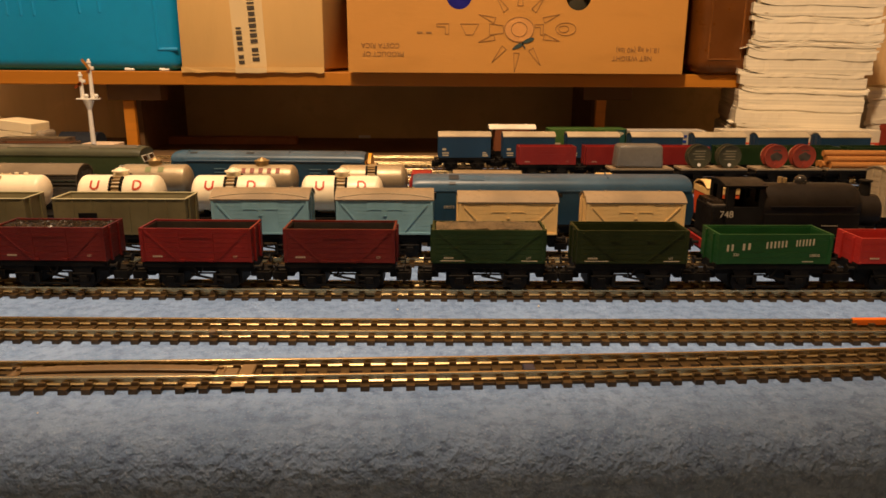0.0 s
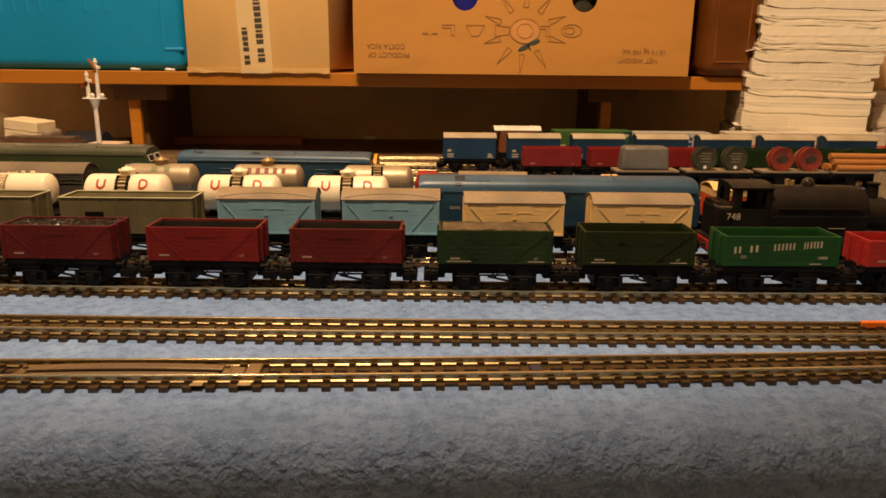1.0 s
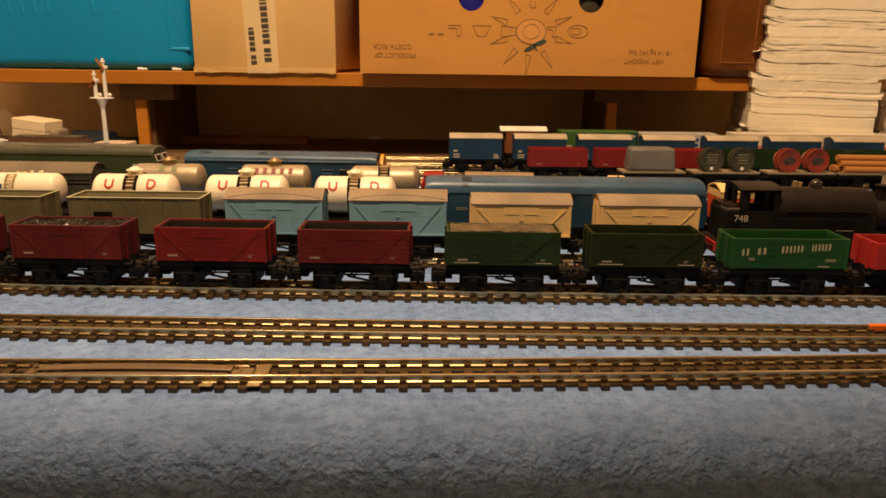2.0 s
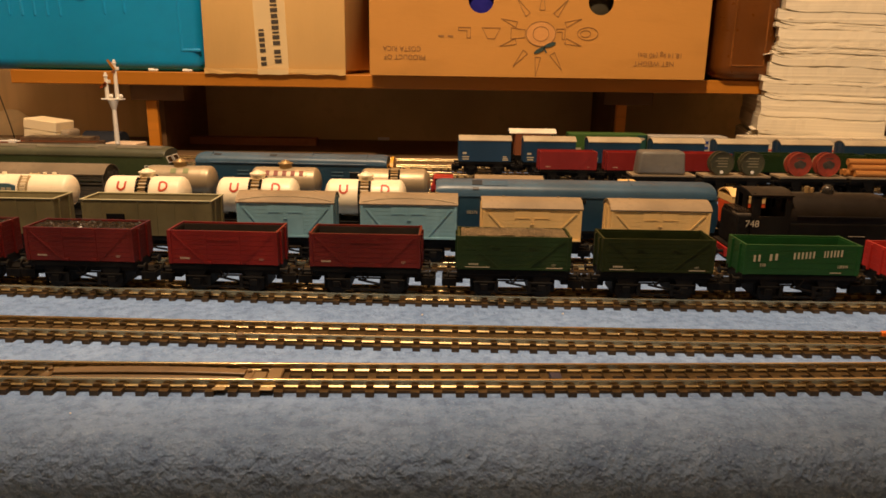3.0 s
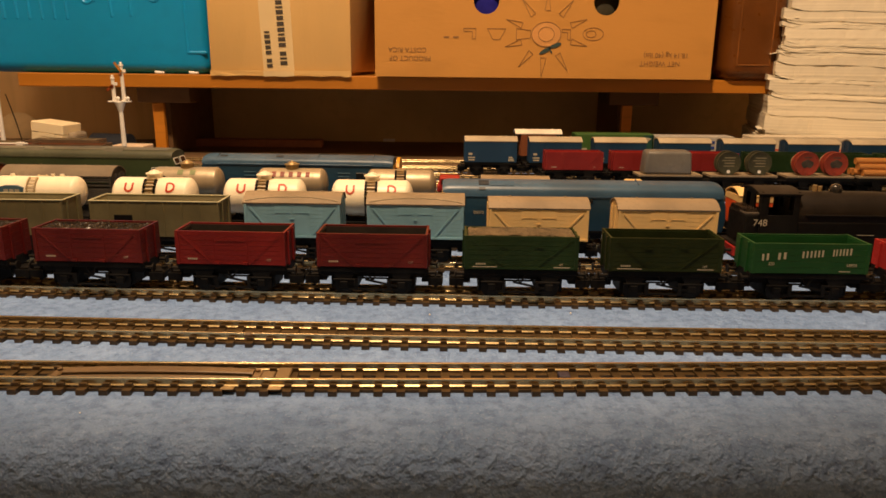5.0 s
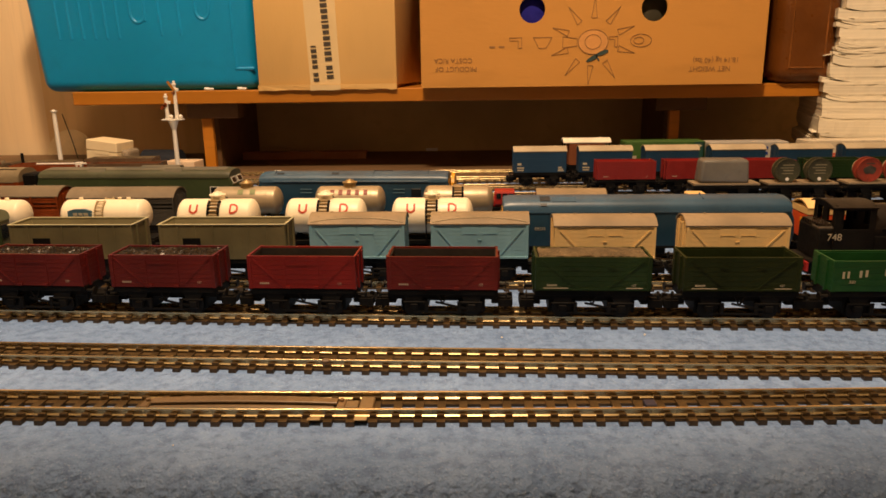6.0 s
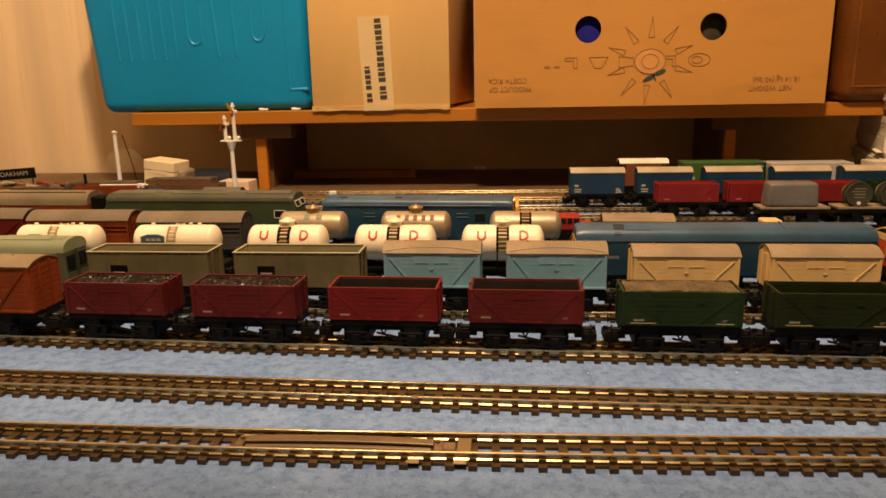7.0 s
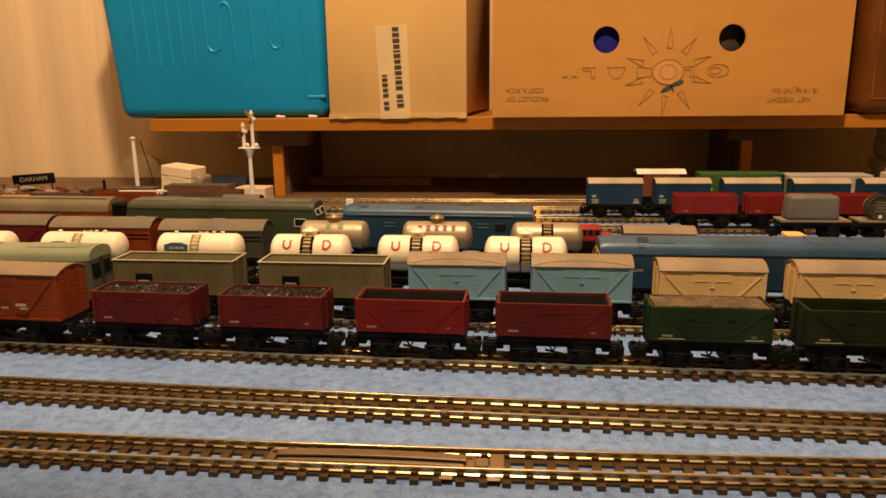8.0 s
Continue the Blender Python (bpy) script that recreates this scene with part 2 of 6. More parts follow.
def text_part(name, words, size, material, parent, m, label=""):
    cu = bpy.data.curves.new(name, "FONT")
    cu.body, cu.size, cu.align_x, cu.align_y, cu.extrude = words, size, "CENTER", "CENTER", 0.00008
    tmp = new("lettering_form", cu)
    bpy.context.view_layer.update()
    me = bpy.data.meshes.new_from_object(tmp.evaluated_get(bpy.context.evaluated_depsgraph_get()))
    bpy.data.objects.remove(tmp)
    bpy.data.curves.remove(cu)
    me.transform(m)
    me.materials.clear()
    me.materials.append(material)
    ob = new(name, me)
    ob.parent = parent
    return tagged(ob, label=label)


def facing(x, y, z, spin=0):
    """Lettering on an upright face that looks towards -y."""
    return pose(x, y, z, 90, 0, 0) @ pose(0, 0, 0, 0, 0, spin)


RT = 0.0063


# ---- tracks: the centre line of each road as y over x ----
def bend(a, b, c, lim=0.5):
    def f(x):
        u = max(-lim, min(lim, x))
        return a * u * u + b * u + c + (2 * a * u + b) * (x - u)
    return f


ROADS = {
    "front": bend(0.0586, 0.0156, 0.3563),
    "second": bend(0.0290, -0.0272, 0.4082),
    "third": bend(0.0360, -0.0310, 0.4791),
    "fourth": bend(0.0, -0.022, 0.5545),
    "fifth": bend(0.0, -0.018, 0.6165),
    "sixth": bend(0.0, -0.018, 0.6790),
    "seventh": bend(0.0, -0.050, 0.7410),
    "eighth": bend(0.0, 0.0, 0.8430),
    "ninth": bend(0.0, 0.0, 0.9100),
    "tenth": bend(0.0, 0.0, 0.9760),
    "eleventh": bend(0.0, 0.0, 1.0420),
    "twelfth": bend(0.0, 0.0, 1.1080),
}


def on_road(road, x, z=RT, flip=False):
    f = ROADS[road]
    ang = math.degrees(math.atan2(f(x + 0.01) - f(x - 0.01), 0.02))
    return pose(x, f(x), z, 0, 0, ang + (180 if flip else 0))


RAIL_SIDE = [(-0.0012, 0.0026), (0.0012, 0.0026), (0.0012, 0.0029), (0.0004, 0.0034), (0.0004, 0.0051), (-0.0004, 0.0051), (-0.0004, 0.0034), (-0.0012, 0.0029)]
RAIL_HEAD = [(0.0004, 0.0050), (0.00070, 0.0053), (0.00070, 0.00619), (0.00050, RT), (-0.00050, RT), (-0.00070, 0.00619), (-0.00070, 0.0053), (-0.0004, 0.0050)]
ROUND_HEAD = [(0.0004, 0.0050), (0.00072, 0.0053), (0.00072, 0.0057), (0.00062, 0.0060), (0.00042, RT - 0.0001), (0.00015, RT),
              (-0.00015, RT), (-0.00042, RT - 0.0001), (-0.00062, 0.0060), (-0.00072, 0.0057), (-0.00072, 0.0053), (-0.0004, 0.0050)]


def rail_mesh(f, off, x0, x1, prof):
    bm = bmesh.new()
    rows = []
    n = int((x1 - x0) / 0.02)
    for i in range(n + 1):
        x = x0 + (x1 - x0) * i / n
        rows.append([bm.verts.new((x, f(x) + off + y, z)) for y, z in prof])
    k = len(prof)
    for a, b in zip(rows, rows[1:]):
        for j in range(k):
            bm.faces.new((a[j], a[(j + 1) % k], b[(j + 1) % k], b[j]))
    bm.faces.new(rows[0])
    bm.faces.new(rows[-1][::-1])
    bmesh.ops.recalc_face_normals(bm, faces=bm.faces)
    return bm


def sleeper_mesh(bm, m=None):
    b2 = bmesh.new()
    box(b2, -0.0020, 0.0020, -0.015, 0.015, 0.0, 0.0026)
    for s in (-1, 1):
        for d in (-0.0021, 0.0021):
            box(b2, -0.0017, 0.0017, s * 0.0089 + d - 0.0008, s * 0.0089 + d + 0.0010, 0.0024, 0.0044)
    if m is not None:
        bmesh.ops.transform(b2, matrix=m, verts=b2.verts)
    me = bpy.data.meshes.new("form")
    b2.to_mesh(me)
    b2.free()
    bm.from_mesh(me)
    bpy.data.meshes.remove(me)
    return bm


PITCH = 0.01035

# ---- the room and the baseboard ----
def structure(name, bm, material, label="", category="", smooth=False):
    return tagged(new(name, finish(bm, name, material, smooth)), label, category, kind="structure")


structure("wall_north", bx(-1.8, 1.8, 1.42, 1.50, -0.8, 1.75), WALL, "cream wood-grain panelled wall behind the shelf", "wall")
structure("wall_south", bx(-1.8, 1.8, -1.68, -1.6, -0.8, 1.75), PLASTER, "plain plaster wall", "wall")
structure("wall_west", bx(-1.88, -1.8, -1.6, 1.5, -0.8, 1.75), PLASTER, "plain plaster wall", "wall")
structure("wall_east", bx(1.8, 1.88, -1.6, 1.5, -0.8, 1.75), PLASTER, "plain plaster wall", "wall")
structure("floor", bx(-1.88, 1.88, -1.68, 1.5, -0.88, -0.8), PLASTER, "plain floor of the room", "floor")
structure("ceiling", bx(-1.88, 1.88, -1.68, 1.5, 1.75, 1.83), PLASTER, "plain plaster ceiling", "ceiling")

# Shade of the recess wall, put in as a browner sheet over it
structure("wall_panel", bx(-0.856, 1.15, 1.408, 1.419, -0.3, 1.2), mat("shaded_wall_brown", (0.74, 0.51, 0.25), 0.6, var=0.12, scale=20, stretch=(2.0, 1, 0.2)), "sheet over the recess wall, coloured browner for its shade", "panel")

# carpet over the board, rolled over the front edge
bm = bmesh.new()
R, Y0 = 0.0185, 0.3112
prof = [(1.4075, 0.0)]
prof += [(1.4075 - (1.4075 - Y0) * i / 40, 0.0) for i in range(1, 41)]
prof += [(Y0 - R * math.sin(a), -R + R * math.cos(a)) for a in (radians(90 * i / 14) for i in range(1, 15))]
prof += [(Y0 - R, -0.30)]
prof += [(1.4075, -0.30)]
prism(bm, prof, -1.7, 1.7)
structure("baseboard_carpet", bm, CLOTH, "blue-grey carpet laid over the layout board", "carpet", smooth=True)

structure("trim_board", bx(-1.5, 1.1, 1.078, 1.3945, 0.0005, 0.0035, bev=0.0005), mat("dark_brown_board", (0.170, 0.100, 0.046), 0.6, var=0.2, scale=30), "brown board lying behind the last track", "board")
# dark hardboard behind the far tracks
structure("trim", bx(-0.468, 1.1, 1.395, 1.4075, 0.0, 0.107, bev=0.001), HARDBOARD, "dark brown hardboard panel under the shelf", "panel")


# ---- shelf and what stands on it ----
shelf = thing("wall_shelf", "varnished pine shelf on upright posts", "shelf")
part("shelf_board", bx(-0.642, 0.470, 1.1215, 1.407, 0.1085, 0.128, bev=0.0012), PINE, shelf)
for px, py in ((-0.4515, 1.150), (0.2835, 1.212)):
    part("upright", bx(px - 0.0084, px + 0.0084, py, py + 0.010, 0.0036, 0.0848, bev=0.001), PINE, shelf)
    part("bearer", bx(px - 0.030, px + 0.050, py, py + 0.030, 0.0850, 0.1083, bev=0.0008), mat("bearer_and_shade_brown", (0.150, 0.080, 0.032), 0.5, var=0.2, scale=30), shelf, "dark bearer under the shelf board")
    # Upright's side in the shelf's shade, coloured darker than its pine front
    part("upright_panel", bx(px - 0.0080, px + 0.0080, py + 0.0302, 1.3940, 0.0036, 0.1083), MATS["bearer_and_shade_brown"], shelf, "rear side of the upright, coloured dark for the shade there")

tub = thing("storage_tub", "teal plastic storage tub standing on the shelf", "storage box")
bm = bmesh.new()
x0, x1, y0, y1, zb, zt = -0.6925, -0.3640, 1.134, 1.40, 0.1285, 0.46
r = bmesh.ops.create_cube(bm, size=1.0, matrix=Matrix.LocRotScale(((x0 + x1) / 2, (y0 + y1) / 2, (zb + zt) / 2), None, (x1 - x0, y1 - y0, zt - zb)))
for v in bm.verts:
    if v.co.z > 0.3:
        v.co.x += -0.022 if v.co.x < -0.5 else 0.004
        v.co.y -= 0.010 if v.co.y < 1.2 else 0
edges = [e for e in bm.edges if abs(e.verts[0].co.z - e.verts[1].co.z) > 0.1 or (e.verts[0].co.z < 0.2 and e.verts[1].co.z < 0.2)]
bmesh.ops.bevel(bm, geom=edges, offset=0.016, segments=5, affect="EDGES", profile=0.5)
part("tub_body", bm, TEAL, tub, smooth=True)


def tub_y(z):
    return y0 - 0.010 * (z - zb) / (zt - zb)


def ridge(pts, w=0.0060):
    """A rounded ridge moulded on the tub's front, along points (x, z)."""
    b = bmesh.new()
    for (xa, za), (xb, zb_) in zip(pts, pts[1:]):
        d = Vector((xb - xa, tub_y(zb_) - tub_y(za), zb_ - za))
        mid = Vector(((xa + xb) / 2, (tub_y(za) + tub_y(zb_)) / 2 + 0.0016, (za + zb_) / 2))
        bmesh.ops.create_cone(b, cap_ends=True, segments=10, radius1=w / 2, radius2=w / 2, depth=d.length, matrix=Matrix.Translation(mid) @ d.to_track_quat("Z", "Y").to_matrix().to_4x4())
    for xa, za in pts:
        bmesh.ops.create_uvsphere(b, u_segments=10, v_segments=6, radius=w / 2, matrix=Matrix.Translation((xa, tub_y(za) + 0.0016, za)))
    return part("rib", b, TEAL, tub, smooth=True)


def bow(cx, half, z, down, n=10):
    s = -1 if down else 1
    return [(cx - half * math.cos(math.pi * i / n), z + s * 1.5 * half * (math.sin(math.pi * i / n) - 1)) for i in range(n + 1)]


for i in range(6):
    ridge([(-0.6540 + i * 0.0181, 0.2055), (-0.6600 + i * 0.0184, 0.445)])
ridge([(-0.5460, 0.445), (-0.5440, 0.2530)] + bow(-0.5330, 0.0112, 0.2265, True)[1:-1] + [(-0.5225, 0.2330)])
ridge([(-0.5222, 0.2300), (-0.5222, 0.2850)] + bow(-0.5128, 0.0096, 0.2965, False)[1:-1] + [(-0.5034, 0.2850), (-0.4990, 0.2095)])
ridge([(-0.4710, 0.2105), (-0.4800, 0.445)])
ridge([(-0.4460, 0.445), (-0.4460, 0.2530)] + bow(-0.4365, 0.0104, 0.2300, True)[1:-1] + [(-0.4260, 0.2530), (-0.4260, 0.445)])
ridge([(-0.3960, 0.445), (-0.3930, 0.1590), (-0.3680, 0.1590)])
for fx in (-0.434, -0.384):
    peg = thing("small_fitting", "small white plastic fitting lying on the shelf", "fitting", "fittings on the shelf")
    bm = bx(fx - 0.005, fx + 0.006, 1.1235, 1.1295, 0.1283, 0.1318, bev=0.0012)
    cyl(bm, (fx - 0.004, 1.1265, 0.1305), 0.0022, 0.007, "x", 10)
    part("clip", bm, PLAINWHITE, peg)

carton = thing("cardboard_box", "brown cardboard box sealed with printed parcel tape", "box")
CX0, CX1, CY0, CY1, CZ0, CZ1 = -0.3575, -0.1518, 1.1203, 1.375, 0.1330, 0.46
bm = bx(CX0, CX1, CY0, CY1, CZ0, CZ1, bev=0.002, seg=2)
for v in bm.verts:
    if v.co.x > -0.2:
        v.co.x += 0.028 * (v.co.y - CY0) / (CY1 - CY0)
part("carton_body", bm, CARD, carton, smooth=True)
random.seed(4)
n = 26
edge = [(CX0 + (CX1 - CX0) * i / n, 0.1260 + 0.0030 * noise.noise(Vector((i * 0.37, 0, 0))) ** 2 + 0.0018 * random.random()) for i in range(n + 1)]
bm = slab(bmesh.new(), edge + [(CX1, 0.1352), (CX0, 0.1346)], CY0 - 0.0030, CY0 - 0.0008)
for v in bm.verts:
    v.co.y -= 0.0012 * math.sin(v.co.x * 90) ** 2
part("torn_flap", bm, CARD, carton, "torn lower flap edge of the box")
bm = bx(CX0 + 0.004, CX1 - 0.002, CY0 + 0.004, CY1 - 0.004, 0.1284, 0.1328)
part("bottom_flap", bm, CARD, carton)
# tape, slightly askew
y = CY0 - 0.0006
bm = slab(bmesh.new(), ((-0.2846, 0.2594), (-0.2385, 0.2602), (-0.2350, 0.1345), (-0.2800, 0.1345)), y, CY0 - 0.0001)
tape = part("parcel_tape", bm, TAPE, carton, "pale printed parcel tape")
part("tape_end", slab(bmesh.new(), ((-0.2800, 0.1345), (-0.2350, 0.1345), (-0.2348, 0.1272), (-0.2480, 0.1262), (-0.2640, 0.1268), (-0.2797, 0.1260)), CY0 - 0.0047, CY0 - 0.0043), TAPE, carton, "loose end of the tape over the flap")


def sign_bars(parent, counts, w, h, y, place, material):
    """Writing that is not lettered: a small block for each sign, a gap between words."""
    at = 0.0
    for count in counts:
        for k in range(count):
            ww = w * (0.45 if (k * 7 + count) % 5 == 0 else 1.0)
            part("print_bar", strip(bmesh.new(), place(at), place(at + ww), h * (1.0 if k % 3 else 0.92), 0.0003, y), material, parent)
            at += ww + 0.50 * w
        at += 0.75 * w


sign_bars(tape, [12, 3], 0.0054, 0.0102, y - 0.0006, lambda s: (-0.2555 + 0.050 * s, 0.2570 - s), PRINTBLACK)
sign_bars(tape, [5, 2], 0.0050, 0.0082, y - 0.0006, lambda s: (-0.2730 + 0.050 * s, 0.1900 - s), PRINTBLACK)

banana = thing("banana_box", "orange-brown printed fruit carton with hand holes", "box")
BX0, BX1, BY0, BY1, BZ0, BZ1 = -0.1135, 0.3645, 1.083, 1.39, 0.1288, 0.42
HOLES, HR = ((0.0420, 0.2325), (0.2095, 0.2325)), 0.0179


def holed_panel(x0, x1, z0, z1, y0, y1, holes, r, seg=28):
    """An upright panel with round holes cut through it, as a ring of faces about each hole."""
    b = bmesh.new()
    cuts = sorted(holes)
    bounds = [x0] + [(a[0] + c[0]) / 2 for a, c in zip(cuts, cuts[1:])] + [x1]
    for (hx, hz), xa, xb in zip(cuts, bounds, bounds[1:]):
        for yy, flip in ((y0, False), (y1, True)):
            ring, rim = [], []
            for i in range(seg):
                a = 2 * math.pi * i / seg
                c, s = math.cos(a), math.sin(a)
                ring.append(b.verts.new((hx + r * c, yy, hz + r * s)))
                tx = ((xb - hx) / c if c > 0 else (xa - hx) / c) if abs(c) > 1e-6 else 1e9
                tz = ((z1 - hz) / s if s > 0 else (z0 - hz) / s) if abs(s) > 1e-6 else 1e9
                t = min(tx, tz)
                rim.append(b.verts.new((hx + t * c, yy, hz + t * s)))
            for i in range(seg):
                j = (i + 1) % seg
                b.faces.new((ring[i], ring[j], rim[j], rim[i]))
                pi_, pj = rim[i].co, rim[j].co
                if abs(pi_.x - pj.x) > 1e-5 and abs(pi_.z - pj.z) > 1e-5:
                    cx = xb if max(pi_.x, pj.x) > hx and abs(max(pi_.x, pj.x) - xb) < 1e-5 else xa
                    cz = z1 if max(pi_.z, pj.z) > hz and abs(max(pi_.z, pj.z) - z1) < 1e-5 else z0
                    k = b.verts.new((cx, yy, cz))
                    b.faces.new((rim[i], rim[j], k))
            if yy == y0:
                first = ring
        for i in range(seg):
            j = (i + 1) % seg
            b.faces.new((first[i], first[j], ring[j], ring[i]))
    for xa in (x0, x1):
        b.faces.new([b.verts.new(p) for p in ((xa, y0, z0), (xa, y1, z0), (xa, y1, z1), (xa, y0, z1))])
    for za in (z0, z1):
        b.faces.new([b.verts.new(p) for p in ((x0, y0, za), (x0, y1, za), (x1, y1, za), (x1, y0, za))])
    bmesh.ops.remove_doubles(b, verts=b.verts, dist=1e-6)
    bmesh.ops.recalc_face_normals(b, faces=b.faces)
    return b


part("front_panel", holed_panel(BX0, BX1, BZ0, BZ1, BY0, BY0 + 0.004, HOLES, HR), CARDB, banana)
part("side_panel", bx(BX0, BX0 + 0.004, BY0 + 0.0042, BY1, BZ0, BZ1), CARDB, banana)
part("side_panel", bx(BX1 - 0.004, BX1, BY0 + 0.0042, BY1, BZ0, BZ1), CARDB, banana)
part("back_panel", bx(BX0 + 0.0042, BX1 - 0.0042, BY1 - 0.004, BY1, BZ0, BZ1), CARDB, banana)
part("bottom_panel", bx(BX0 + 0.0042, BX1 - 0.0042, BY0 + 0.0042, BY1 - 0.0042, BZ0, BZ0 + 0.004), CARDB, banana)
part("top_panel", bx(BX0 + 0.0042, BX1 - 0.0042, BY0 + 0.0042, BY1 - 0.0042, BZ1 - 0.004, BZ1), CARDB, banana)
FY = BY0 - 0.0004
SX, SZ = 0.1270, 0.1885


def outline(pts, w, material, parent, name="print_outline", y=FY):
    b = bmesh.new()
    for p, q in zip(pts, pts[1:] + pts[:1]):
        strip(b, p, q, w, 0.0002, y)
    return part(name, b, material, parent)


def ellipse(cx, cz, rx, rz, n=28):
    return [(cx + rx * math.cos(2 * math.pi * i / n), cz + rz * math.sin(2 * math.pi * i / n)) for i in range(n)]


b = slab(bmesh.new(), ellipse(SX, SZ, 0.0202, 0.0162), FY - 0.0001, FY + 0.0002)
part("print_disc", b, PEACH, banana, "printed sun disc")
outline(ellipse(SX, SZ, 0.0206, 0.0166), 0.0009, PRINT, banana, y=FY - 0.0003)
outline(ellipse(SX, SZ, 0.0112, 0.0098), 0.0008, PRINT, banana, y=FY - 0.0003)
for deg in (20, 52, 89, 127, 161, -163, -130, -95, -57, -15):
    a = radians(deg)
    rin, rout = (0.0365, 0.0600) if abs(math.cos(a)) > 0.7 else (0.0320, 0.0585)
    c, s = math.cos(a), math.sin(a)
    nx, nz = -math.sin(a) * 0.0040, math.cos(a) * 0.0040
    outline([(SX + rin * c + nx, SZ + rin * s + nz), (SX + rin * c - nx, SZ + rin * s - nz), (SX + rout * c, SZ + rout * s)], 0.0008, PRINT, banana)
# plain shapes in place of the maker's mark
for shape in ([(-0.022, 0.005), (-0.042, 0.0075), (-0.042, -0.0075), (-0.022, -0.005)],
              [(-0.057, 0.007), (-0.083, 0.007), (-0.075, -0.0075), (-0.065, -0.0075)],
              [(-0.099, 0.007), (-0.116, 0.007), (-0.116, 0.003), (-0.104, 0.003), (-0.104, -0.007), (-0.099, -0.007)],
              [(0.022, 0.007), (0.034, 0.007), (0.034, -0.007), (0.030, -0.007), (0.030, 0.003), (0.022, 0.003)]):
    outline([(SX + u, SZ + v) for u, v in shape], 0.0008, PRINT, banana)
outline(ellipse(SX + 0.066, SZ + 0.001, 0.0145, 0.0085), 0.0008, PRINT, banana)
outline(ellipse(SX + 0.063, SZ + 0.001, 0.0070, 0.0045), 0.0008, PRINT, banana)
for u in (-0.127, -0.140):
    part("print_bar", strip(bmesh.new(), (SX + u - 0.004, SZ - 0.005), (SX + u + 0.004, SZ - 0.005), 0.0025, 0.0002, FY), PRINT, banana)
for dx, dz, ang in ((0.0130, -0.0150, 20), (-0.0010, -0.0225, 28)):
    b = bmesh.new()
    pts = [(0.0092 * math.cos(t), 0.0032 * math.sin(t) * abs(math.cos(t / 2)) ** 0.3) for t in (2 * math.pi * i / 18 for i in range(18))]
    ca, sa = math.cos(radians(ang)), math.sin(radians(ang))
    slab(b, [(SX + dx + u * ca - v * sa, SZ + dz + u * sa + v * ca) for u, v in pts], FY - 0.0006, FY - 0.0004)
    part("print_leaf", b, LEAFPRINT, banana, "dark printed leaf")
part("print_leaf", strip(bmesh.new(), (SX + 0.005, SZ - 0.019), (SX + 0.009, SZ - 0.0255), 0.0020, 0.0002, FY - 0.0004), LEAFPRINT, banana)
for words, size, x, z in (("PRODUCT OF", 0.0094, -0.0640, 0.1545), ("COSTA RICA", 0.0094, -0.0680, 0.1660), ("NET WEIGHT", 0.0096, 0.2900, 0.1505), ("18.14 kg (40 lbs)", 0.0096, 0.2980, 0.1620)):
    text_part("printed_line", words, size, PRINT, banana, facing(x, FY - 0.0002, z, 180))
bag = thing("blue_bag", "dark blue bag showing through a hand hole", "bag")
bm = bmesh.new()
bmesh.ops.create_uvsphere(bm, u_segments=20, v_segments=12, radius=1.0, matrix=Matrix.LocRotScale((0.040, 1.149, 0.2290), None, (0.065, 0.0575, 0.0700)))
part("bag_body", bm, BLUEBAG, bag, smooth=True)
pad = thing("grey_bundle", "dull grey bundle showing through a hand hole", "bundle")
bm = bmesh.new()
bmesh.ops.create_uvsphere(bm, u_segments=20, v_segments=12, radius=1.0, matrix=Matrix.LocRotScale((0.200, 1.158, 0.2260), None, (0.06, 0.062, 0.0650)))
part("bundle_body", bm, mat("olive_grey_cloth", (0.055, 0.050, 0.028), 0.8, var=0.25, scale=60), pad, smooth=True)

case = thing("leather_case", "red-brown leather case standing on the shelf", "case")
bm = bx(0.3900, 0.4790, 1.105, 1.39, 0.1284, 0.42, bev=0.020, seg=6)
part("case_body", bm, LEATHER, case, smooth=True)
part("piping", bx(0.4080, 0.4106, 1.1036, 1.1065, 0.1480, 0.41, bev=0.0010), mat("worn_piping", (0.190, 0.064, 0.009), 0.32, var=0.3, scale=120), case)
part("piping", bx(0.4560, 0.4586, 1.1036, 1.1065, 0.1480, 0.41, bev=0.0010), mat("worn_piping", (0.190, 0.064, 0.009), 0.32, var=0.3, scale=120), case)
part("piping", bx(0.4110, 0.4555, 1.1036, 1.1065, 0.1480, 0.1508, bev=0.0010), MATS["worn_piping"], case)

# paper stacks at the end of the board: bundles of sheets lie askew, the stack turned a little
random.seed(11)


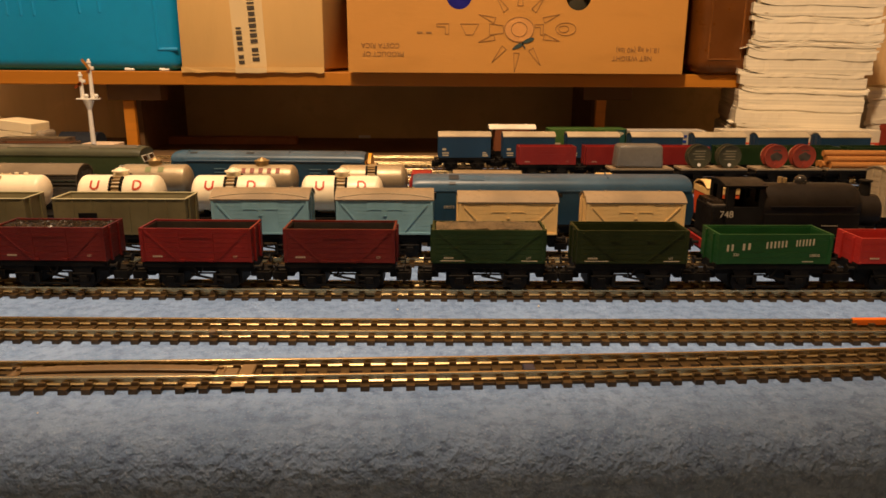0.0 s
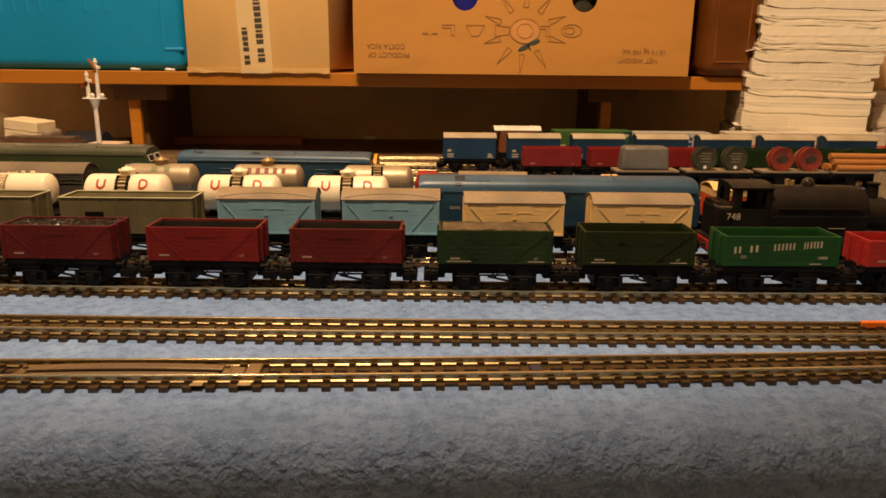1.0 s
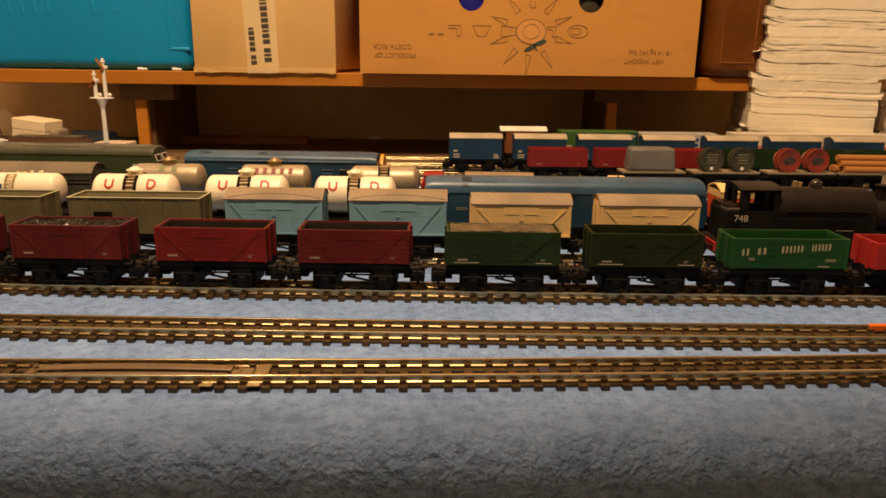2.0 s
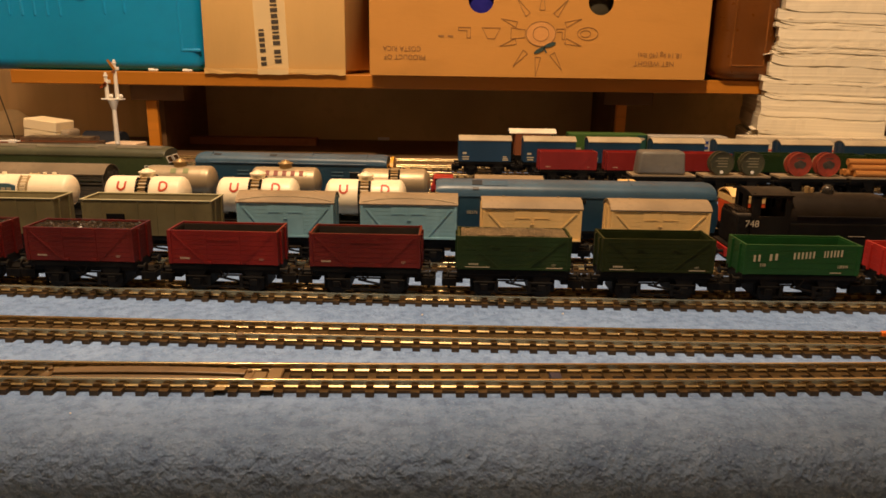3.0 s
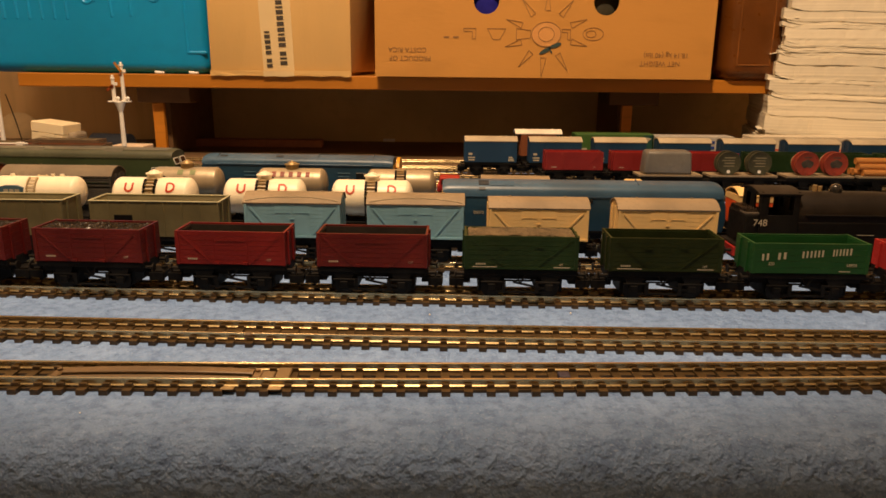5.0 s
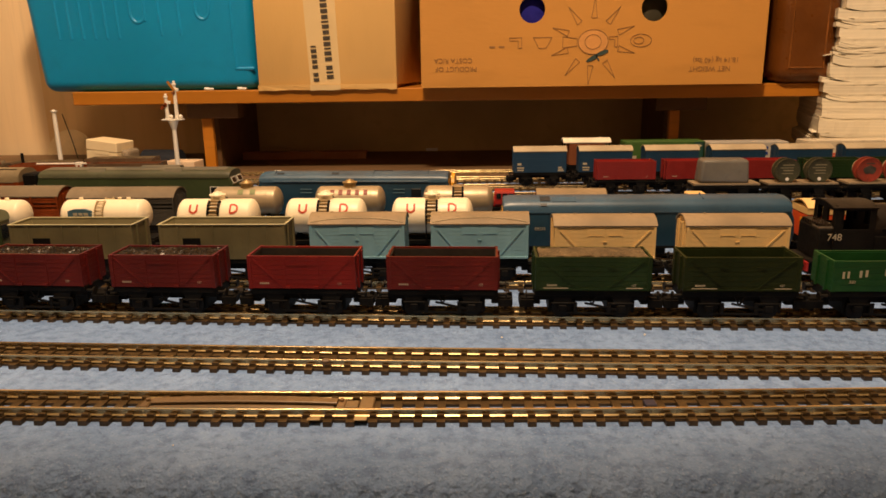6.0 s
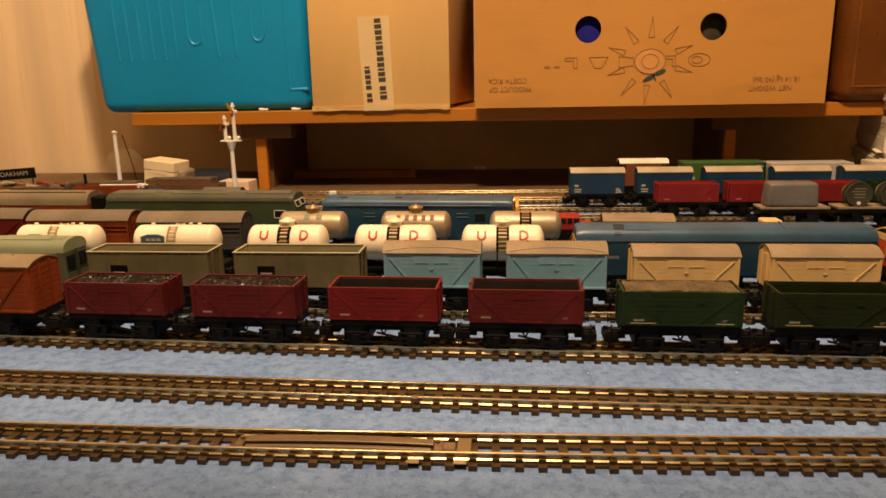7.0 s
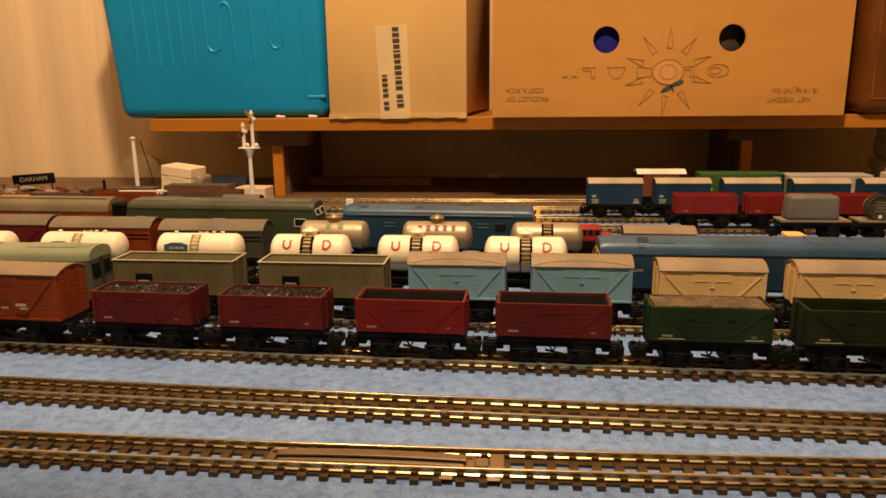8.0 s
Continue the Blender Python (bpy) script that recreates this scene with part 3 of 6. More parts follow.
def paper_stack(x0, w, y0, d, top, label, lean, turn):
    """Loose bundles laid on one another: each follows the sag of the one below, with ragged and curled left ends."""
    st = thing("paper_stack", label, "paper", "paper stacks")
    st.matrix_basis = pose(x0, y0, 0, 0, 0, turn)
    n = 26
    base = [0.0002] * (n + 1)
    mid = 0.0002
    while mid < top:
        h = random.choice((0.0022, 0.003, 0.004, 0.005, 0.007, 0.010, 0.014, 0.018))
        f = mid / top
        dx = lean * max(0.0, f - 0.25) + random.uniform(-0.004, 0.003) + (random.uniform(-0.012, -0.004) if random.random() < 0.16 else 0.0)
        dy = random.uniform(-0.0012, 0.0012)
        tilt, wave, seed = random.uniform(-0.0004, 0.0004), random.uniform(0.0002, 0.0006), random.uniform(0, 50)
        curl = random.choice((0.0, 0.0, 0.0006, -0.0006, 0.0016, -0.0012))
        b = bmesh.new()
        lo, hi, crown = [], [], []
        for i in range(n + 1):
            u = i / n
            gap = 0.00005 + 0.0004 * max(0.0, noise.noise(Vector((u * 3.0, seed, 0.0))))
            t = h * (1 + 0.10 * noise.noise(Vector((u * 2.2, seed, 3.0)))) + tilt * (u - 0.5) + wave * noise.noise(Vector((u * 4.0, seed, 7.0)))
            t = max(0.0012, t + curl * max(0.0, 1 - 5 * u) ** 2)
            z0, z1 = base[i] + gap, base[i] + gap + t
            edge = dy + 0.0009 * noise.noise(Vector((u * 14.0, seed, 11.0)))
            x = dx + w * u + (0.0016 * noise.noise(Vector((seed, mid * 400, 1.0))) if i == 0 else 0.0)
            lo.append((b.verts.new((x, edge, z0)), b.verts.new((x, d, z0))))
            hi.append((b.verts.new((x, edge + random.uniform(-0.0004, 0.0004), z1)), b.verts.new((x, d, z1))))
            crown.append(z1)
        for i in range(n):
            b.faces.new((lo[i][0], lo[i + 1][0], hi[i + 1][0], hi[i][0]))
            b.faces.new((lo[i + 1][1], lo[i][1], hi[i][1], hi[i + 1][1]))
            b.faces.new((hi[i][0], hi[i + 1][0], hi[i + 1][1], hi[i][1]))
            b.faces.new((lo[i + 1][0], lo[i][0], lo[i][1], lo[i + 1][1]))
        b.faces.new((lo[0][0], hi[0][0], hi[0][1], lo[0][1]))
        b.faces.new((hi[n][0], lo[n][0], lo[n][1], hi[n][1]))
        part("paper_ream", b, PAPER, st)
        base, mid = crown, sum(crown) / len(crown)
    # dog-eared corners that stick out of the pile
    for ez, ln, rise in ((0.133, 0.010, 0.004), (0.168, 0.013, -0.003), (0.214, 0.009, 0.003), (0.060, 0.008, -0.002)):
        if ez > top:
            continue
        ex = lean * max(0.0, ez / top - 0.25)
        b = bmesh.new()
        rows = []
        for i in range(7):
            t = i / 6
            x = ex + 0.012 - (ln + 0.012) * t
            zz = ez + rise * t * t
            yy = -0.002 + 0.016 * t * t
            rows.append([b.verts.new(q) for q in ((x, yy, zz), (x, 0.05, zz + 0.0012), (x, 0.05, zz + 0.0020), (x, yy, zz + 0.0008))])
        for u, v in zip(rows, rows[1:]):
            for q in range(4):
                b.faces.new((u[q], u[(q + 1) % 4], v[(q + 1) % 4], v[q]))
        b.faces.new(rows[0][::-1])
        b.faces.new(rows[-1])
        bmesh.ops.recalc_face_normals(b, faces=b.faces)
        part("curled_sheet", b, PAPER, st, smooth=True)
    return st


paper_stack(0.4530, 0.165, 1.085, 0.230, 0.36, "tall untidy stack of white paper bundles", 0.040, -17)
paper_stack(0.652, 0.210, 1.090, 0.070, 0.105, "low stack of white paper bundles", 0.0, 0)

# ---- rolling stock: local x along the track, -y towards the aisle, z = 0 on the rail head ----
def wheel_bm(cx, side, r=0.0063):
    b = bmesh.new()
    cyl(b, (cx, side * 0.0093, r), r, 0.0022, "y", 20)
    cyl(b, (cx, side * 0.0080, r), r + 0.0009, 0.0006, "y", 20)
    cyl(b, (cx, side * 0.0106, r), r * 0.32, 0.0010, "y", 12)
    return b


def underframe(p, L, W, wb, zb=0.0182, lever=True, black=BLACK, r=0.0063):
    hw = W / 2 - 0.0015
    for s in (-1, 1):
        part("solebar", bx(-L / 2, L / 2, s * hw - 0.0011, s * hw + 0.0011, zb - 0.0036, zb - 0.0002, bev=0.0003), black, p)
        part("headstock", bx(s * (L / 2 - 0.0008) - 0.0010, s * (L / 2 - 0.0008) + 0.0010, -hw + 0.0013, hw - 0.0013, zb - 0.0058, zb - 0.0003, bev=0.0003), black, p)
        for t in (-1, 1):
            part("wheel", wheel_bm(s * wb / 2, t, r), WHEEL, p, smooth=True)
            b = bmesh.new()
            y = t * (hw + 0.0002)
            cx = s * wb / 2
            slab(b, [(cx - 0.0066, zb - 0.0034), (cx + 0.0066, zb - 0.0034), (cx + 0.0028, r - 0.0008), (cx - 0.0028, r - 0.0008)], y - 0.00045, y + 0.00045)
            box(b, cx - 0.0024, cx + 0.0024, y - 0.0013, y + 0.0013, r - 0.0022, r + 0.0024, bev=0.0004)
            box(b, cx - 0.0068, cx + 0.0068, y - 0.0008, y + 0.0008, r + 0.0026, r + 0.0040, bev=0.0003)
            part("axle_guard", b, black, p)
            b = cyl(bmesh.new(), (s * (L / 2 + 0.0026), t * 0.0115 * W / 0.030, zb - 0.0036), 0.0011, 0.0048, "x", 12)
            cyl(b, (s * (L / 2 + 0.0052), t * 0.0115 * W / 0.030, zb - 0.0036), 0.0026, 0.0008, "x", 16)
            part("buffer", b, WHEEL if black is BLACK else black, p, smooth=True)
        part("axle", cyl(bmesh.new(), (s * wb / 2, 0, r), 0.0010, 0.0165, "y", 10), WHEEL, p)
        b = bx(s * (L / 2 - 0.004), s * (L / 2 + 0.0085), -0.0046, 0.0046, 0.0066, 0.0112, bev=0.0004)
        box(b, s * (L / 2 + 0.0080), s * (L / 2 + 0.0094), -0.0064, 0.0064, 0.0058, 0.0104, bev=0.0003)
        box(b, s * (L / 2 + 0.0062), s * (L / 2 + 0.0090), -0.0012, 0.0012, 0.0090, 0.0128)
        box(b, s * (L / 2 - 0.004), s * (L / 2 - 0.001), -0.0015, 0.0015, 0.0078, zb - 0.004)
        for d in (-1, 1):
            box(b, s * (L / 2 + 0.0002), s * (L / 2 + 0.0092), d * 0.0062 - 0.0007, d * 0.0062 + 0.0007, 0.0052, 0.0100)
        box(b, s * (L / 2 + 0.0040), s * (L / 2 + 0.0058), -0.0030, 0.0030, 0.0024, 0.0068)
        part("coupling", b, black, p)
    part("chassis", bx(-L / 2 + 0.0018, L / 2 - 0.0018, -hw + 0.0016, hw - 0.0016, zb - 0.0072, zb - 0.0004, bev=0.0004), black, p)
    for s in (-1, 1):
        for d in (-1, 1):
            xx = s * wb / 2 + d * (r + 0.0012)
            part("brake_block", bx(xx - 0.0008, xx + 0.0008, -0.0098, 0.0098, 0.0030, min(0.0118, zb - 0.0038), bev=0.0003), black, p)
    if lever:
        for t in (-1, 1):
            b = bmesh.new()
            y = t * (hw + 0.0008) + 0.0004
            strip(b, (-0.0045, 0.0100), (wb / 2 - 0.003, 0.0058), 0.0012, 0.0008, y)
            strip(b, (-0.0030, zb - 0.0036), (0.0, 0.0090), 0.0009, 0.0008, y)
            strip(b, (0.0030, zb - 0.0036), (0.0, 0.0090), 0.0009, 0.0008, y)
            strip(b, (-wb / 2 + 0.003, 0.0034), (wb / 2 - 0.003, 0.0034), 0.0010, 0.0008, y)
            for d in (-1, 1):
                strip(b, (d * (wb / 2 - 0.0078), 0.003), (d * (wb / 2 - 0.0078), 0.0105), 0.0022, 0.0012, y)
            part("brake_gear", b, black, p)


def plank_side(p, x0, x1, y0, y1, z0, z1, n, material, end=False, g=0.00016):
    """A boarded side or end: a backing with its boards as pieces."""
    inset = (0.00035, 0.0003) if end else (0.0003, 0.00035)
    back = part("end" if end else "side", bx(x0 + inset[0], x1 - inset[0], y0 + inset[1], y1 - inset[1], z0 + 0.0002, z1 - 0.0002), material, p)
    h = (z1 - z0) / n
    me = finish(bx(x0, x1, y0, y1, z0 + g / 2, z0 + h - g / 2), "plank", material)
    for i in range(n):
        ob = new("plank", me)
        ob.parent, ob.location = back, (0, 0, i * h)
    return back


def lettering(p, y, items, material=WHITELET):
    for x, z, w, h in items:
        part("lettering_bar", strip(bmesh.new(), (x - w / 2, z), (x + w / 2, z), h, 0.0001, y), material, p)


def open_wagon(label, paint, L=0.0685, W=0.026, H=0.0212, planks=7, inside=INNER, load=None, group="open wagons on the third road", wb=0.036, straps="door", zb=0.0182, seed=1, detail=True):
    p = thing("open_wagon", label, "goods wagon", group)
    underframe(p, L, W, wb, zb)
    x, y, zt = L / 2, W / 2, zb + H
    th = 0.0012
    part("wagon_floor", bx(-x + 0.0018, x - 0.0018, -y + 0.0018, y - 0.0018, zb, zb + 0.0012), inside, p)
    for s in (-1, 1):
        ya, yb = sorted((s * y, s * (y - th)))
        plank_side(p, -x, x, ya, yb, zb, zt, planks, paint)
        part("lining", bx(-x + th, x - th, s * (y - th - 0.0003) - 0.0002, s * (y - th - 0.0003) + 0.0002, zb + 0.0014, zt - 0.0012), inside, p)
        xa, xb = sorted((s * x, s * (x - th)))
        plank_side(p, xa, xb, -y + th, y - th, zb, zt, planks, paint, end=True)
        part("lining", bx(s * (x - th - 0.0003) - 0.0002, s * (x - th - 0.0003) + 0.0002, -y + th + 0.0006, y - th - 0.0006, zb + 0.0014, zt - 0.0012), inside, p)
        for d in (-1, 1):
            part("end_post", bx(s * x - (0.0 if s > 0 else 0.0012), s * x + (0.0012 if s > 0 else 0.0), d * 0.006 - 0.0009, d * 0.006 + 0.0009, zb - 0.001, zt - 0.001), paint, p)
        # straps on each side
        yy = -y if s < 0 else y + 0.0006

        def strap(u, v, w, d, name="strap"):
            part(name, strip(bmesh.new(), u, v, w, d, yy), paint, p)

        if straps == "door":
            for d in (-1, 1):
                strap((d * 0.0310 * L / 0.0685, zt - 0.002), (d * 0.0125, zb + 0.0012), 0.0010, 0.00030)
                strap((d * 0.0105, zb + 0.0005), (d * 0.0105, zt - 0.0005), 0.0007, 0.00026, "door_post")
                strap((d * 0.0072, zb + 0.0010), (d * 0.0105, zb + 0.0010), 0.0014, 0.0010, "hinge")
            strap((-0.0095, zt - 0.0058), (0.0095, zt - 0.0058), 0.0005, 0.00028, "door_bar")
            strap((-0.0095, zb + 0.0006), (0.0095, zb + 0.0006), 0.0005, 0.00028, "door_bar")
        elif straps == "mineral":
            for d in (-1, 1):
                strap((d * (x - 0.004), zt - 0.002), (d * 0.0090, zb + 0.0012), 0.0010, 0.00038)
                strap((d * 0.0110 - 0.0025, zt - 0.0062), (d * 0.0110 + 0.0025, zt - 0.0068), 0.0008, 0.0005, "door_catch")
            strap((-x, zb + 0.0008), (x, zb + 0.0008), 0.0012, 0.0005, "curb_rail")
        for d in (-1, 1):
            strap((d * (x - 0.0011), zb), (d * (x - 0.0011), zt), 0.0022, 0.0005, "corner_plate")
    if load:
        random.seed(seed)
        b = bmesh.new()
        nx, ny = 46, 16
        grid = []
        for i in range(nx + 1):
            row = []
            for j in range(ny + 1):
                gx, gy = -x + 0.0022 + (2 * x - 0.0044) * i / nx, -y + 0.0022 + (2 * y - 0.0044) * j / ny
                lump = noise.noise(Vector((gx * 260, gy * 260, seed * 3.1))) * (0.0011 if load is COAL else 0.0003)
                mound = (0.0006 if load is COAL else 0.0014) * math.cos(gx / x * 1.4) * math.cos(gy / y * 1.3)
                row.append(b.verts.new((gx, gy, zt - (0.0016 if load is COAL else 0.0004) + mound + lump + random.uniform(-0.0008, 0.0008) * (1 if load is COAL else 0.35))))
            grid.append(row)
        for i in range(nx):
            for j in range(ny):
                b.faces.new((grid[i][j], grid[i + 1][j], grid[i + 1][j + 1], grid[i][j + 1]))
        skirt = [grid[i][0] for i in range(nx + 1)] + [grid[nx][j] for j in range(1, ny + 1)] + [grid[i][ny] for i in range(nx - 1, -1, -1)] + [grid[0][j] for j in range(ny - 1, 0, -1)]
        low = [b.verts.new((v.co.x, v.co.y, zb + 0.0014)) for v in skirt]
        for i in range(len(skirt)):
            k = (i + 1) % len(skirt)
            b.faces.new((skirt[i], low[i], low[k], skirt[k]))
        part("load", b, load, p, "heaped coal load" if load is COAL else "level sandy load", kind="stuff")
    if detail:
        lettering(p, -y - 0.00005, [(-x + 0.0076 + 0.00125 * k, zb + 0.0034, 0.0009, 0.0010) for k in range(5)])
        text_part("load_mark", "12T", 0.0019, WHITELET, p, facing(x - 0.0104, -y - 0.00022, zb + 0.0034))
        if straps == "mineral":
            lettering(p, -y - 0.00055, [(-x + 0.0125, zb + 0.0017, 0.0150, 0.0004), (x - 0.0100, zb + 0.0017, 0.0100, 0.0004)])
    return p


def arc_roof(W, z_eave, rise, over=0.0008, n=14, thick=0.0010):
    h = W / 2 + over
    R0 = (h * h + rise * rise) / (2 * rise)
    a0 = math.asin(h / R0)
    top = [(R0 * math.sin(-a0 + 2 * a0 * i / n), z_eave + rise - R0 + R0 * math.cos(-a0 + 2 * a0 * i / n)) for i in range(n + 1)]
    return top + [(y * 0.985, z - thick) for y, z in top[::-1]]


def van(label, paint, roof, L=0.0690, W=0.026, eave=0.0436, rise=0.0060, zb=0.0182, group="vans on the fourth road", wb=0.036, planks=9, doors=True, name="covered_van", rain=False, slats=False):
    p = thing(name, label, "goods van", group)
    underframe(p, L, W, wb, zb)
    x, y = L / 2, W / 2
    prof = arc_roof(W - 0.002, eave - 0.0004, rise - 0.0012, over=0.0)[:15]
    for s in (-1, 1):
        ya, yb = sorted((s * y, s * (y - 0.0014)))
        if slats:
            h = (eave - zb) / 7
            for i in range(7):
                lo, hi = (0.0016, 0.0004) if i in (4, 5) else (0.0001, 0.0001)
                part("slat", bx(-x, x, ya, yb, zb + i * h + lo, zb + (i + 1) * h - hi), paint, p)
            for i in range(5):
                xx = -x + 0.0008 + (2 * x - 0.0016) * i / 4
                part("side_post", bx(xx - 0.0008, xx + 0.0008, s * y - 0.0008, s * y + 0.0008, zb, eave), paint, p)
        else:
            plank_side(p, -x, x, ya, yb, zb, eave, planks, paint)
        b = bmesh.new()
        pts = [(-y + 0.0015, zb), (y - 0.0015, zb)] + [(q, z) for q, z in prof[::-1]]
        prism(b, pts, s * x - (0.0014 if s > 0 else 0), s * x + (0.0014 if s < 0 else 0))
        wall_ = part("end", b, paint, p)
        nb = 8
        h = (eave - zb) / nb
        me = finish(bx(s * x - 0.0003, s * x + 0.0003, -y + 0.0016, y - 0.0016, zb + h * 0.08, zb + h * 0.92), "plank", paint)
        for i in range(nb):
            ob = new("plank", me)
            ob.parent, ob.location = wall_, (0, 0, i * h)
        for d in (-1, 1):
            part("end_post", bx(s * x - 0.0003, s * x + s * 0.0010, d * 0.0055 - 0.0009, d * 0.0055 + 0.0009, zb, eave + 0.001), paint, p)
        yy = -y if s < 0 else y + 0.0006
        if doors:
            for d in (-1, 1):
                part("strap", strip(bmesh.new(), (d * (x - 0.0040), eave - 0.0035), (d * 0.0135, zb + 0.0012), 0.0010, 0.0005, yy), paint, p)
                part("corner_plate", strip(bmesh.new(), (d * (x - 0.0009), zb), (d * (x - 0.0009), eave), 0.0018, 0.0005, yy), paint, p)
            part("curb_rail", strip(bmesh.new(), (-x, zb + 0.0007), (x, zb + 0.0007), 0.0013, 0.0011, yy), paint, p)
            for d in (-1, 1):
                b = bx(d * 0.0066 - 0.0061, d * 0.0066 + 0.0061, yy - 0.0002, yy + 0.0002, zb + 0.0015, eave - 0.0022)
                part("door", b, paint, p)
                b = bmesh.new()
                zr = eave - 0.0072
                strip(b, (d * 0.0070 - 0.0052, zr), (d * 0.0070 + 0.0052, zr), 0.00045, 0.0003, yy - 0.0002)
                for e in (-1, 1):
                    strip(b, (d * 0.0070 + e * 0.0050, zr - 0.0009), (d * 0.0070 + e * 0.0050, zr + 0.0006), 0.0006, 0.0003, yy - 0.0002)
                part("grab_rail", b, paint, p)
            part("door_catch", strip(bmesh.new(), (-0.0015, eave - 0.0118), (0.0015, eave - 0.0118), 0.0007, 0.0004, yy - 0.0002), paint, p)
    b = prism(bmesh.new(), arc_roof(W, eave, rise), -x - 0.0008, x + 0.0008)
    part("roof", b, roof, p, smooth=True)
    if rain:
        h = W / 2 + 0.0008
        R0 = (h * h + rise * rise) / (2 * rise)
        for s in (-1, 1):
            b = bmesh.new()
            rows = []
            for i in range(17):
                u = -1 + i / 8
                yy = s * (h - 0.0010 - 0.0034 * (1 - u * u))
                zz = eave + rise - R0 + math.sqrt(R0 * R0 - yy * yy)
                rows.append([b.verts.new((u * (x - 0.001), yy + e, zz + f_)) for e, f_ in ((-0.00035, -0.0002), (-0.00035, 0.00045), (0.00035, 0.00045), (0.00035, -0.0002))])
            for a, c in zip(rows, rows[1:]):
                for k in range(3):
                    b.faces.new((a[k], a[k + 1], c[k + 1], c[k]))
            bmesh.ops.recalc_face_normals(b, faces=b.faces)
            part("rain_strip", b, ROOFPALE, p, "pale curved rain strip")
    for vx in (-0.020, 0.020):
        part("roof_vent", cyl(bmesh.new(), (vx, 0, eave + rise + 0.0001), 0.0013, 0.0010, "z", 10, 0.0010), roof, p)
    return p


def hopper_wagon(label, group="olive mineral wagons"):
    p = thing("mineral_wagon", label, "goods wagon", group)
    L, W, zb, zt = 0.0935, 0.027, 0.0175, 0.0432
    underframe(p, L, W, 0.048, zb)
    x, y, th = L / 2, W / 2, 0.0012
    for s in (-1, 1):
        ya, yb = sorted((s * y, s * (y - th)))
        part("side", bx(-x, x, ya, yb, zb, zt), HOPPER, p)
        for i in range(8):
            xx = -x + 0.0010 + (2 * x - 0.002) * i / 7
            part("rib", bx(xx - 0.0005, xx + 0.0005, s * y - 0.0004, s * y + 0.0004, zb, zt - 0.0003), HOPPER, p)
        part("rim", bx(-x - 0.0006, x + 0.0006, s * (y - 0.0002) - 0.0008, s * (y - 0.0002) + 0.0008, zt - 0.0001, zt + 0.0006, bev=0.0002), RIM, p, "pale worn top rim")
        xa, xb = sorted((s * x, s * (x - th)))
        b = bx(xa, xb, -y + th, y - th, zb, zt)
        for d in (-0.007, 0.007):
            box(b, s * x - 0.0012, s * x + 0.0012, d - 0.0009, d + 0.0009, zb - 0.002, zt - 0.001)
        part("end", b, HOPPER, p)
        part("rim", bx(s * (x - 0.0002) - 0.0008, s * (x - 0.0002) + 0.0008, -y + 0.0008, y - 0.0008, zt - 0.0001, zt + 0.0006, bev=0.0002), RIM, p, "pale worn top rim")
    b = bmesh.new()
    lo, hi = zb + 0.004, zt - 0.0012
    a = [b.verts.new(q) for q in ((-x + 0.012, -0.004, lo), (x - 0.012, -0.004, lo), (x - 0.012, 0.004, lo), (-x + 0.012, 0.004, lo))]
    c = [b.verts.new(q) for q in ((-x + th, -y + th, hi), (x - th, -y + th, hi), (x - th, y - th, hi), (-x + th, y - th, hi))]
    b.faces.new(a)
    for i in range(4):
        b.faces.new((a[i], a[(i + 1) % 4], c[(i + 1) % 4], c[i]))
    part("hopper_slope", b, HOPPER, p)
    part("number_plate", bx(-0.0290, -0.0160, -y - 0.0013, -y - 0.0003, 0.0265, 0.0335, bev=0.0002), BLACK, p, "black panel with worn writing")
    lettering(p, -y - 0.0014, [(-0.0225, 0.0280, 0.0085, 0.0010)])
    return p


def tank_bm(L, r, zc, dome=0.0035, seg=32):
    """A tank barrel along x with dished ends."""
    b = bmesh.new()
    n = 9
    prof = [(-L / 2 + dome * (1 - math.cos(radians(90 * i / n))), r * math.sin(radians(90 * i / n))) for i in range(1, n + 1)]
    prof += [(-q, rr) for q, rr in prof[::-1]]
    vs = [[b.verts.new((q, rr * math.cos(2 * math.pi * k / seg), zc + rr * math.sin(2 * math.pi * k / seg))) for k in range(seg)] for q, rr in prof]
    for a, c in zip(vs, vs[1:]):
        for k in range(seg):
            b.faces.new((a[k], a[(k + 1) % seg], c[(k + 1) % seg], c[k]))
    b.faces.new(vs[0][::-1])
    b.faces.new(vs[-1])
    bmesh.ops.recalc_face_normals(b, faces=b.faces)
    return b


def curved_bars(p, name, shapes, r, zc, material, lift=0.0003):
    """Lettering laid round a tank barrel: each shape is a list of (x, angle) quads; angle is measured up from the side."""
    for quads in shapes:
        b = bmesh.new()
        for (xa, aa), (xb, ab), w in quads:
            n = 5
            dx, da = xb - xa, (ab - aa) * r
            ln = math.hypot(dx, da) or 1e-6
            nx, na = -da / ln * w / 2, dx / ln * w / 2
            rows = []
            for i in range(n + 1):
                t = i / n
                cx, ca = xa + dx * t, aa + (ab - aa) * t
                rows.append([b.verts.new((cx + e * nx, -(r + lift) * math.cos(ca + e * na / r), zc + (r + lift) * math.sin(ca + e * na / r))) for e in (-1, 1)])
            for u, v in zip(rows, rows[1:]):
                b.faces.new((u[0], v[0], v[1], u[1]))
        part(name, b, material, p)


